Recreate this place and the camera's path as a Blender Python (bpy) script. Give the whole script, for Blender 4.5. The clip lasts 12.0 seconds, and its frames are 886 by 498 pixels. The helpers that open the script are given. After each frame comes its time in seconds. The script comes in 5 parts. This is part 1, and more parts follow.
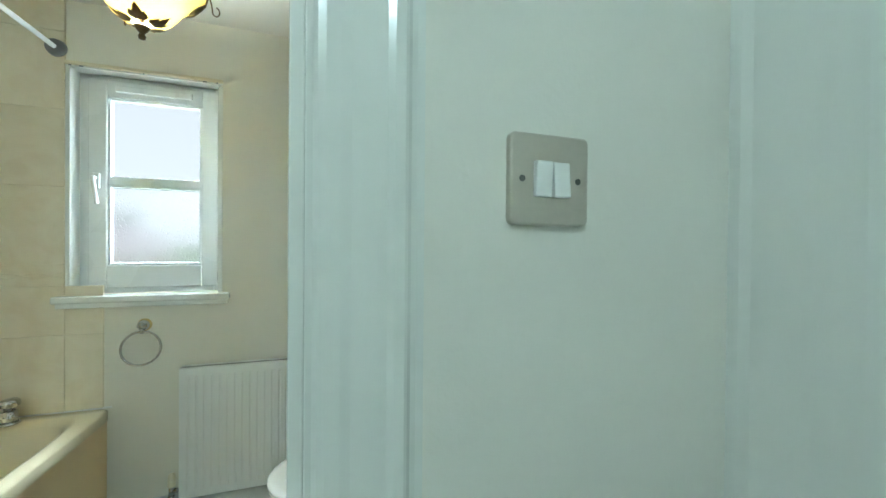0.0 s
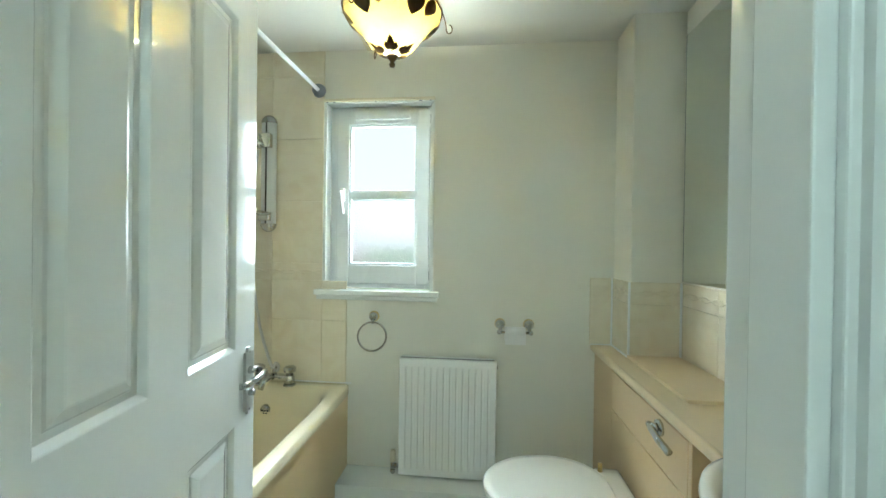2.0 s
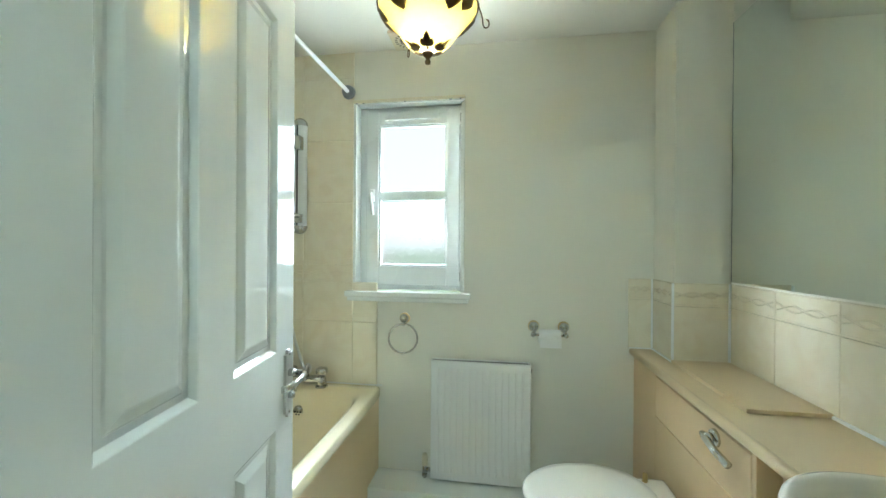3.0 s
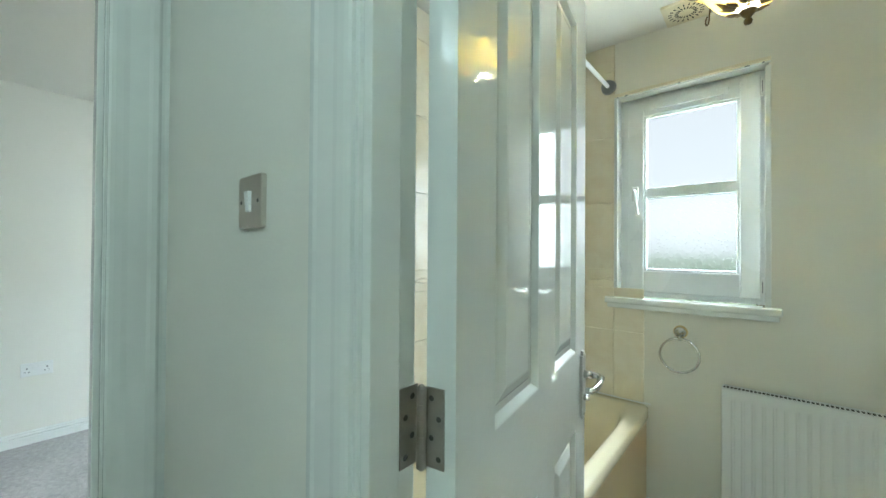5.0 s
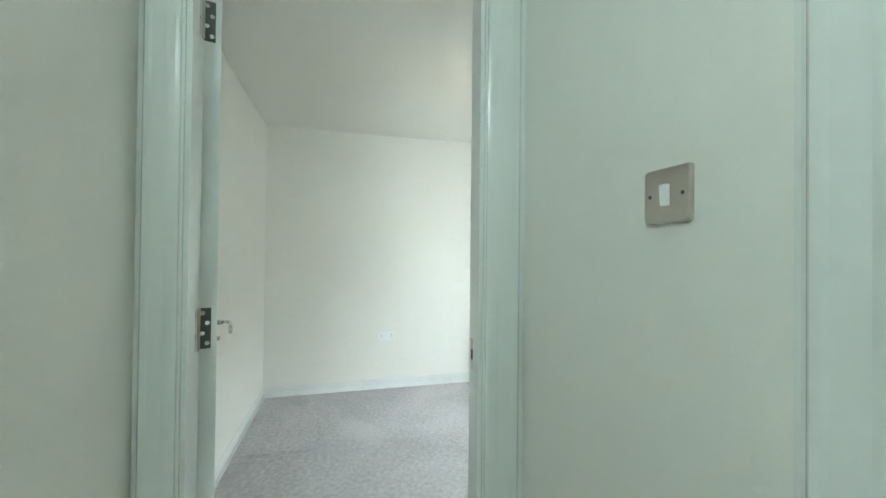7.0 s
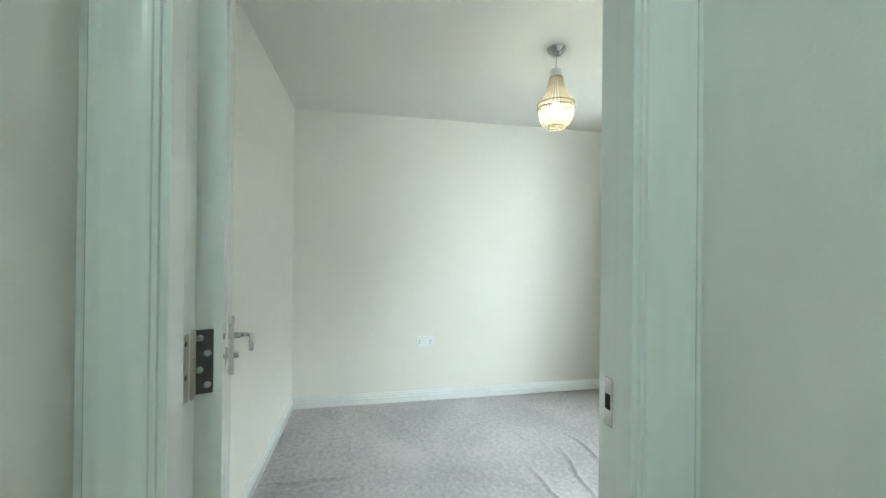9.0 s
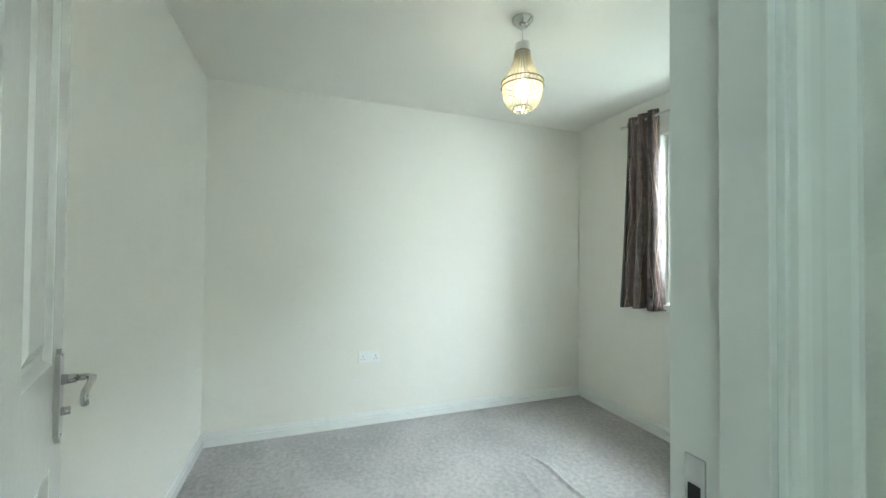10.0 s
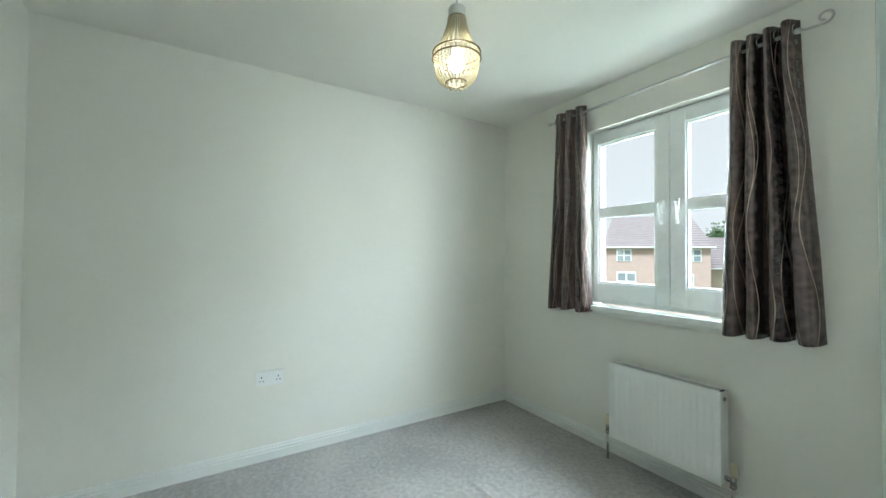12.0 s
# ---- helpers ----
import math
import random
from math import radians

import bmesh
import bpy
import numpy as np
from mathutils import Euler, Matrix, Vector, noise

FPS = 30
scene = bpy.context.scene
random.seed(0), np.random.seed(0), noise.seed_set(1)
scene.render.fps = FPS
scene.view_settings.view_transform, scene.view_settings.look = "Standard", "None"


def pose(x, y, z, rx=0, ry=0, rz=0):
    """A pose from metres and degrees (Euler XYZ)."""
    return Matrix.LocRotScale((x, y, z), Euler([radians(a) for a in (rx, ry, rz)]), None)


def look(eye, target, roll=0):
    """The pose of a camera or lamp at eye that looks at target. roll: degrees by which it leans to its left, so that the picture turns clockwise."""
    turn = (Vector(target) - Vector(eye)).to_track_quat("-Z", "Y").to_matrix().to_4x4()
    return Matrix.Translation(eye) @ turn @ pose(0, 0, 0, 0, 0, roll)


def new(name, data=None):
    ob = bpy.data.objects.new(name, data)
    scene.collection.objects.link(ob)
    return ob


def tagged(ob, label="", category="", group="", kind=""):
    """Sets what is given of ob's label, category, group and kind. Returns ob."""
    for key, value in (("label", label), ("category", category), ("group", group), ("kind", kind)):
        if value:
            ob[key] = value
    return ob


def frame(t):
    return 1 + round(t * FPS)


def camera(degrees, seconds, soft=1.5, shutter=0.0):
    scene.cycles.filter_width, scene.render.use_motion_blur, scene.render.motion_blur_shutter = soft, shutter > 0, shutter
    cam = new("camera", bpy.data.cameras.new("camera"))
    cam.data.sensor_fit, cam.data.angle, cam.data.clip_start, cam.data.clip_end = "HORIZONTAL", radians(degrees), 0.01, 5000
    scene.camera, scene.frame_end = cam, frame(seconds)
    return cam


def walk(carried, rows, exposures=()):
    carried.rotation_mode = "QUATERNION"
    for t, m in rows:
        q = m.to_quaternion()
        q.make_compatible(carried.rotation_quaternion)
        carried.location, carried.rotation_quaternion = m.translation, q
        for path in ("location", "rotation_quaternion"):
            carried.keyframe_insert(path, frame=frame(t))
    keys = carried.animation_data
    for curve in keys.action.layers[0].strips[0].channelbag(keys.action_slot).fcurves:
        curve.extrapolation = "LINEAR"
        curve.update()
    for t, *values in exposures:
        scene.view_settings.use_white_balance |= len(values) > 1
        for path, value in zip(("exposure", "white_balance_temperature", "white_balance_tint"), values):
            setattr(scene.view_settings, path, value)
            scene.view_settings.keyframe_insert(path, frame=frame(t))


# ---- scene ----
cam = camera(99.3, 12.0)
PATH = [
    (0, (-0.434, 0.36, 1.271), (0.192, 2.259, 1.257), 0.5),
    (0.5, (-0.495, 0.376, 1.265), (-0.178, 2.351, 1.267), 0.6),
    (1, (-0.551, 0.412, 1.268), (-0.47, 2.41, 1.262), 0.5),
    (1.5, (-0.597, 0.438, 1.272), (-0.681, 2.456, 1.26), 0.6),
    (2, (-0.630, 0.460, 1.276), (-0.827, 2.457, 1.264), 0.8),
    (2.5, (-0.649, 0.48, 1.28), (-0.922, 2.461, 1.268), 0.6),
    (2.7, (-0.665, 0.484, 1.278), (-0.949, 2.464, 1.269), 0.5),
    (4.3, (-0.815, 0.478, 1.258), (-1.577, 2.327, 1.276), 0.4),
    (4.5, (-0.833, 0.465, 1.257), (-1.763, 2.236, 1.274), 0.4),
    (5, (-0.899, 0.406, 1.256), (-2.194, 1.931, 1.274), 0.4),
    (5.5, (-0.934, 0.347, 1.256), (-2.527, 1.556, 1.275), 0.4),
    (6, (-0.95, 0.276, 1.252), (-2.745, 1.158, 1.277), 0.3),
    (6.5, (-0.999, 0.226, 1.246), (-2.888, 0.881, 1.269), 0.6),
    (7, (-1.053, 0.185, 1.243), (-2.987, 0.696, 1.261), 0.6),
    (7.2, (-1.072, 0.179, 1.239), (-3.025, 0.605, 1.263), 0.5),
    (8.8, (-1.391, 0.111, 1.232), (-3.356, 0.482, 1.238), 0.5),
    (9, (-1.459, 0.106, 1.228), (-3.421, 0.496, 1.235), 0.6),
    (9.2, (-1.525, 0.114, 1.221), (-3.479, 0.54, 1.245), 0.5),
    (9.5, (-1.637, 0.130, 1.222), (-3.581, 0.632, 1.232), 0.6),
    (10, (-1.797, 0.155, 1.207), (-3.68, 0.828, 1.24), 0.5),
    (10.5, (-1.901, 0.191, 1.212), (-3.727, 1.005, 1.244), 0.4),
    (11, (-1.985, 0.223, 1.217), (-3.761, 1.143, 1.245), 0.4),
    (11.5, (-2.040, 0.241, 1.211), (-3.768, 1.245, 1.244), 0.4),
    (12, (-2.075, 0.253, 1.205), (-3.772, 1.31, 1.242), 0.4),
]
walk(cam, [(t, look(eye, target, roll)) for t, eye, target, roll in PATH],
     exposures=[(0, 1.85, 5400, 0), (1.0, 1.79, 5400, 0), (2.5, 2.1, 5400, 0), (4.5, 1.93, 5450, 0), (5.5, 1.78, 5500, 1), (6.0, 1.95, 5550, 2), (6.5, 2.09, 5600, 3), (7.0, 2.12, 5650, 3), (9.2, 2.12, 5650, 2), (10.5, 1.98, 5600, 1), (12, 1.75, 5550, 0)])

# ---- world and light ----
world = bpy.data.worlds.new("world")
scene.world = world
world.use_nodes = True
_wn, _wl = world.node_tree.nodes, world.node_tree.links
_wn.clear()
_sky = _wn.new("ShaderNodeTexSky")
_sky.sky_type = "NISHITA"
_sky.sun_disc = False
_sky.sun_elevation, _sky.sun_rotation = radians(50), radians(200)
_sky.dust_density, _sky.air_density = 1.0, 1.0
_hs = _wn.new("ShaderNodeHueSaturation")
_hs.inputs["Saturation"].default_value = 0.08
# an even overcast veil over the clear sky
_veil = _wn.new("ShaderNodeMix")
_veil.data_type = "RGBA"
_veil.inputs["Factor"].default_value = 0.85
_veil.inputs["B"].default_value = (4.5, 4.05, 3.85, 1)
_bg = _wn.new("ShaderNodeBackground")
_bg.inputs["Strength"].default_value = 0.06
_out = _wn.new("ShaderNodeOutputWorld")
_wl.new(_sky.outputs[0], _hs.inputs["Color"])
_wl.new(_hs.outputs[0], _veil.inputs["A"])
_wl.new(_veil.outputs["Result"], _bg.inputs["Color"])
_wl.new(_bg.outputs[0], _out.inputs["Surface"])


def lamp(name, kind, m, energy, color=(1, 1, 1), size=0.1, size_y=None):
    d = bpy.data.lights.new(name, kind)
    d.energy, d.color = energy, color
    if kind == "AREA":
        d.shape, d.size, d.size_y = "RECTANGLE", size, size_y or size
    elif kind == "SUN":
        d.angle = size
    else:
        d.shadow_soft_size = size
    ob = new(name, d)
    ob.matrix_world = m
    return ob


# overcast sun, behind the house
lamp("sun", "SUN", look((0, -10, 12), (0, 0, 0)), 1.7, (1, 0.97, 0.93), radians(15))
# unseen lamps added outside, for sky light above both windows and the gardens' bounce
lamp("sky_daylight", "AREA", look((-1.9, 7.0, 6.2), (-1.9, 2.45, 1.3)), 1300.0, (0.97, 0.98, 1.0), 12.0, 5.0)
lamp("ground_fill", "AREA", look((-2.2, 4.3, -0.6), (-2.2, 2.45, 1.6)), 40.0, (0.95, 1.0, 0.97), 9.0, 2.2)
# unseen fill lamps added for the open sky east and west of the windows
lamp("sky_fill_east", "AREA", look((0.4, 5.9, 1.9), (-6.0, 4.6, 1.75)), 310.0, (1.0, 0.985, 0.95), 5.8, 6.0)
lamp("sky_fill_west", "AREA", look((-6.8, 4.1, 1.9), (0.0, 3.7, 1.8)), 800.0, (1.0, 0.985, 0.95), 2.8, 6.0)
# the bathroom's lit bulb, and an unseen landing lamp added for its light
lamp("bathroom_bulb", "POINT", Matrix.Translation((-0.928, 1.684, 1.968)), 7.5, (1.0, 0.92, 0.76), 0.05)
lamp("landing_fill_bulb", "POINT", Matrix.Translation((-0.80, -0.28, 2.15)), 4.1, (0.88, 1.0, 0.94), 0.06)


# ---- materials ----
def mat(name):
    m = bpy.data.materials.new(name)
    m.use_nodes = True
    n, l = m.node_tree.nodes, m.node_tree.links
    return m, n, l, n["Principled BSDF"]


def surface(name, color, rough=0.5, metal=0.0, vary=0.06, scale=6.0, fine=80.0, bump=0.05, rvary=0.1, spec=0.5, coat=0.0):
    """A painted, cast or metal surface with blotches at two scales and a fine relief."""
    m, n, l, b = mat(name)
    tc = n.new("ShaderNodeTexCoord")
    n1 = n.new("ShaderNodeTexNoise")
    n1.inputs["Scale"].default_value, n1.inputs["Detail"].default_value = scale, 4
    n2 = n.new("ShaderNodeTexNoise")
    n2.inputs["Scale"].default_value, n2.inputs["Detail"].default_value = fine, 3
    l.new(tc.outputs["Object"], n1.inputs["Vector"])
    l.new(tc.outputs["Object"], n2.inputs["Vector"])
    mx = n.new("ShaderNodeMix")
    mx.data_type = "RGBA"
    mx.inputs["A"].default_value = (*[c * (1 - vary) for c in color], 1)
    mx.inputs["B"].default_value = (*[min(1, c * (1 + vary)) for c in color], 1)
    ad = n.new("ShaderNodeMath")
    ad.operation = "MULTIPLY_ADD"
    l.new(n2.outputs["Fac"], ad.inputs[0])
    ad.inputs[1].default_value = 0.35
    l.new(n1.outputs["Fac"], ad.inputs[2])
    sb = n.new("ShaderNodeMath")
    sb.operation = "SUBTRACT"
    l.new(ad.outputs[0], sb.inputs[0])
    sb.inputs[1].default_value = 0.175
    l.new(sb.outputs[0], mx.inputs["Factor"])
    l.new(mx.outputs["Result"], b.inputs["Base Color"])
    mr = n.new("ShaderNodeMapRange")
    mr.inputs["To Min"].default_value = max(0.02, rough - rvary / 2)
    mr.inputs["To Max"].default_value = min(1, rough + rvary / 2)
    l.new(n1.outputs["Fac"], mr.inputs["Value"])
    l.new(mr.outputs[0], b.inputs["Roughness"])
    b.inputs["Metallic"].default_value = metal
    b.inputs["Specular IOR Level"].default_value = spec
    b.inputs["Coat Weight"].default_value = coat
    if bump:
        bp = n.new("ShaderNodeBump")
        bp.inputs["Strength"].default_value, bp.inputs["Distance"].default_value = bump, 0.004
        l.new(n2.outputs["Fac"], bp.inputs["Height"])
        l.new(bp.outputs[0], b.inputs["Normal"])
    return m


M_wall = surface("matt_white_emulsion", (0.80, 0.79, 0.72), 0.75, vary=0.03, scale=1.6, fine=160, bump=0.12, spec=0.3)
M_bathwall = surface("matt_cream_emulsion", (0.78, 0.76, 0.66), 0.7, vary=0.03, scale=1.6, fine=160, bump=0.12, spec=0.3)
M_ceiling = surface("white_ceiling_paint", (0.80, 0.79, 0.73), 0.8, vary=0.03, scale=1.2, fine=120, bump=0.15, spec=0.2)
M_gloss = surface("white_gloss_paint", (0.80, 0.82, 0.78), 0.20, vary=0.02, scale=3, fine=45, bump=0.06, rvary=0.08, coat=0.3)
M_doorgloss = surface("white_gloss_door_paint", (0.80, 0.82, 0.78), 0.10, vary=0.02, scale=3, fine=60, bump=0.07, rvary=0.05, coat=0.6)
M_upvc = surface("white_upvc", (0.84, 0.87, 0.86), 0.28, vary=0.02, scale=4, fine=60, bump=0.02)
M_enamel = surface("white_radiator_enamel", (0.82, 0.83, 0.80), 0.32, vary=0.02, scale=5, fine=60, bump=0.03)
M_chrome = surface("polished_chrome", (0.58, 0.58, 0.57), 0.10, 1.0, vary=0.05, scale=20, fine=90, bump=0.0, rvary=0.08)
M_satin = surface("satin_chrome", (0.58, 0.57, 0.55), 0.34, 1.0, vary=0.08, scale=20, fine=140, bump=0.02)
M_steel = surface("brushed_steel_plate", (0.60, 0.56, 0.50), 0.38, 1.0, vary=0.08, scale=25, fine=200, bump=0.03)
# darker copy of the hinge steel, a dark reflection in its colour; also screws
M_darksteel = surface("dark_hinge_steel", (0.12, 0.125, 0.115), 0.4, 1.0, vary=0.2, scale=40, fine=120, bump=0.05)
M_hinge = surface("grey_hinge_steel", (0.46, 0.43, 0.39), 0.42, 1.0, vary=0.15, scale=40, fine=120, bump=0.04)
M_brass = surface("worn_brass", (0.62, 0.48, 0.22), 0.3, 1.0, vary=0.15, scale=40, fine=120, bump=0.02)
M_white = surface("white_plastic", (0.82, 0.83, 0.81), 0.35, vary=0.02, scale=10, fine=80, bump=0.01)
M_dark = surface("dark_hole", (0.02, 0.02, 0.02), 0.7, vary=0.2, bump=0.0)
M_ceramic = surface("white_sanitary_ceramic", (0.80, 0.78, 0.68), 0.10, vary=0.02, scale=4, fine=40, bump=0.0, rvary=0.04, coat=0.3)
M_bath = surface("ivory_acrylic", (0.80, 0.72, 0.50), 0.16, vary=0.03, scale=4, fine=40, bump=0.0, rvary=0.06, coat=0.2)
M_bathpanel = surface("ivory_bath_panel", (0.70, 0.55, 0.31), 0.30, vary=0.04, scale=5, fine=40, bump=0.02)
M_lam = surface("beige_laminate", (0.66, 0.53, 0.32), 0.35, vary=0.05, scale=8, fine=120, bump=0.03)
M_lampanel = surface("maple_laminate_panel", (0.62, 0.47, 0.27), 0.38, vary=0.07, scale=5, fine=60, bump=0.03)
M_grout = surface("cream_grout", (0.80, 0.74, 0.58), 0.8, vary=0.08, scale=30, fine=200, bump=0.1)
M_paper = surface("white_tissue_paper", (0.85, 0.84, 0.80), 0.9, vary=0.02, fine=150, bump=0.2)
M_bronze = surface("painted_bronze_leaf", (0.46, 0.46, 0.36), 0.6, 0.0, vary=0.15, scale=30, fine=90, bump=0.1)
M_rod = surface("grey_metal_rod", (0.55, 0.54, 0.52), 0.35, 0.8, vary=0.05, scale=20, bump=0.0)
M_cap = surface("cream_valve_cap", (0.74, 0.68, 0.50), 0.4, vary=0.05, scale=20, bump=0.01)
M_greyend = surface("grey_plastic", (0.22, 0.23, 0.24), 0.4, vary=0.1, scale=20, bump=0.01)
M_vinyl = surface("pale_vinyl_floor", (0.66, 0.62, 0.52), 0.4, vary=0.06, scale=5, fine=40, bump=0.03)
M_soap = surface("cream_soap", (0.80, 0.74, 0.55), 0.5, vary=0.03, bump=0.02)


def tile_material():
    """Cream marbled glaze; each tile has its own cloud."""
    m, n, l, b = mat("cream_marbled_tile")
    tc = n.new("ShaderNodeTexCoord")
    oi = n.new("ShaderNodeObjectInfo")
    vm = n.new("ShaderNodeVectorMath")
    vm.operation = "ADD"
    sc = n.new("ShaderNodeVectorMath")
    sc.operation = "SCALE"
    sc.inputs[0].default_value = (7, 3, 5)
    l.new(oi.outputs["Random"], sc.inputs["Scale"])
    l.new(tc.outputs["Object"], vm.inputs[0])
    l.new(sc.outputs[0], vm.inputs[1])
    w = n.new("ShaderNodeTexNoise")
    w.inputs["Scale"].default_value, w.inputs["Detail"].default_value, w.inputs["Distortion"].default_value = 7, 6, 1.6
    l.new(vm.outputs[0], w.inputs["Vector"])
    r = n.new("ShaderNodeValToRGB")
    r.color_ramp.elements[0].position, r.color_ramp.elements[0].color = 0.35, (0.76, 0.69, 0.52, 1)
    r.color_ramp.elements[1].position, r.color_ramp.elements[1].color = 0.6, (0.80, 0.745, 0.59, 1)
    l.new(w.outputs["Fac"], r.inputs["Fac"])
    l.new(r.outputs[0], b.inputs["Base Color"])
    b.inputs["Roughness"].default_value = 0.22
    bp = n.new("ShaderNodeBump")
    bp.inputs["Strength"].default_value, bp.inputs["Distance"].default_value = 0.05, 0.003
    l.new(w.outputs["Fac"], bp.inputs["Height"])
    l.new(bp.outputs[0], b.inputs["Normal"])
    return m


def carpet_material():
    m, n, l, b = mat("grey_twist_carpet")
    tc = n.new("ShaderNodeTexCoord")
    big = n.new("ShaderNodeTexNoise")
    big.inputs["Scale"].default_value, big.inputs["Detail"].default_value, big.inputs["Distortion"].default_value = 1.6, 6, 0.6
    mid = n.new("ShaderNodeTexNoise")
    mid.inputs["Scale"].default_value, mid.inputs["Detail"].default_value = 40, 8
    tuft = n.new("ShaderNodeTexNoise")
    tuft.inputs["Scale"].default_value, tuft.inputs["Detail"].default_value = 260, 2
    for t in (big, mid, tuft):
        l.new(tc.outputs["Object"], t.inputs["Vector"])
    r = n.new("ShaderNodeValToRGB")
    r.color_ramp.elements[0].position, r.color_ramp.elements[0].color = 0.33, (0.325, 0.31, 0.292, 1)
    r.color_ramp.elements[1].position, r.color_ramp.elements[1].color = 0.67, (0.475, 0.455, 0.43, 1)
    a = n.new("ShaderNodeMath")
    a.operation = "MULTIPLY_ADD"
    l.new(mid.outputs["Fac"], a.inputs[0])
    a.inputs[1].default_value = 0.9
    l.new(big.outputs["Fac"], a.inputs[2])
    s = n.new("ShaderNodeMath")
    s.operation = "SUBTRACT"
    l.new(a.outputs[0], s.inputs[0])
    s.inputs[1].default_value = 0.45
    l.new(s.outputs[0], r.inputs["Fac"])
    mx = n.new("ShaderNodeMix")
    mx.data_type, mx.blend_type = "RGBA", "MULTIPLY"
    mx.inputs["Factor"].default_value = 1.0
    l.new(r.outputs[0], mx.inputs["A"])
    tr = n.new("ShaderNodeValToRGB")
    tr.color_ramp.elements[0].position, tr.color_ramp.elements[0].color = 0.3, (0.72, 0.72, 0.72, 1)
    tr.color_ramp.elements[1].position, tr.color_ramp.elements[1].color = 0.65, (1.15, 1.15, 1.15, 1)
    l.new(tuft.outputs["Fac"], tr.inputs["Fac"])
    l.new(tr.outputs[0], mx.inputs["B"])
    l.new(mx.outputs["Result"], b.inputs["Base Color"])
    b.inputs["Roughness"].default_value = 0.95
    b.inputs["Specular IOR Level"].default_value = 0.1
    b.inputs["Sheen Weight"].default_value = 0.3
    bp = n.new("ShaderNodeBump")
    bp.inputs["Strength"].default_value, bp.inputs["Distance"].default_value = 0.6, 0.006
    l.new(tuft.outputs["Fac"], bp.inputs["Height"])
    l.new(bp.outputs[0], b.inputs["Normal"])
    return m


def glass_material(name, rough=0.0, drops=False):
    m, n, l, b = mat(name)
    b.inputs["Transmission Weight"].default_value = 1.0
    b.inputs["IOR"].default_value = 1.1 if drops else 1.02
    b.inputs["Roughness"].default_value = rough
    b.inputs["Base Color"].default_value = (0.97, 1.0, 0.99, 1)
    if drops:
        tc = n.new("ShaderNodeTexCoord")
        v = n.new("ShaderNodeTexVoronoi")
        v.inputs["Scale"].default_value = 90
        l.new(tc.outputs["Object"], v.inputs["Vector"])
        r = n.new("ShaderNodeValToRGB")
        r.color_ramp.elements[0].position, r.color_ramp.elements[1].position = 0.1, 0.4
        l.new(v.outputs["Distance"], r.inputs["Fac"])
        bp = n.new("ShaderNodeBump")
        bp.inputs["Strength"].default_value, bp.inputs["Distance"].default_value = 0.7, 0.004
        l.new(r.outputs[0], bp.inputs["Height"])
        l.new(bp.outputs[0], b.inputs["Normal"])
    return m


def mirror_material():
    m, n, l, b = mat("mirror_silver")
    b.inputs["Metallic"].default_value, b.inputs["Roughness"].default_value = 1.0, 0.01
    b.inputs["Base Color"].default_value = (0.80, 0.84, 0.80, 1)
    return m


def shade_material(name, color, solid):
    """Lamp glass that lets the bulb's light glow through it."""
    m, n, l, b = mat(name)
    n.remove(b)
    tl = n.new("ShaderNodeBsdfTranslucent")
    df = n.new("ShaderNodeBsdfPrincipled")
    no = n.new("ShaderNodeTexNoise")
    no.inputs["Scale"].default_value, no.inputs["Detail"].default_value = 9, 4
    tc = n.new("ShaderNodeTexCoord")
    l.new(tc.outputs["Object"], no.inputs["Vector"])
    mx = n.new("ShaderNodeMix")
    mx.data_type = "RGBA"
    mx.inputs["A"].default_value = (*[c * 0.85 for c in color], 1)
    mx.inputs["B"].default_value = (*color, 1)
    l.new(no.outputs["Fac"], mx.inputs["Factor"])
    l.new(mx.outputs["Result"], tl.inputs["Color"])
    l.new(mx.outputs["Result"], df.inputs["Base Color"])
    df.inputs["Roughness"].default_value = 0.25
    ms = n.new("ShaderNodeMixShader")
    ms.inputs[0].default_value = solid
    l.new(tl.outputs[0], ms.inputs[1])
    l.new(df.outputs[0], ms.inputs[2])
    l.new(ms.outputs[0], n["Material Output"].inputs["Surface"])
    return m


def glow_material(name, color, strength):
    m, n, l, b = mat(name)
    b.inputs["Base Color"].default_value = (*color, 1)
    b.inputs["Emission Color"].default_value = (*color, 1)
    b.inputs["Emission Strength"].default_value = strength
    return m


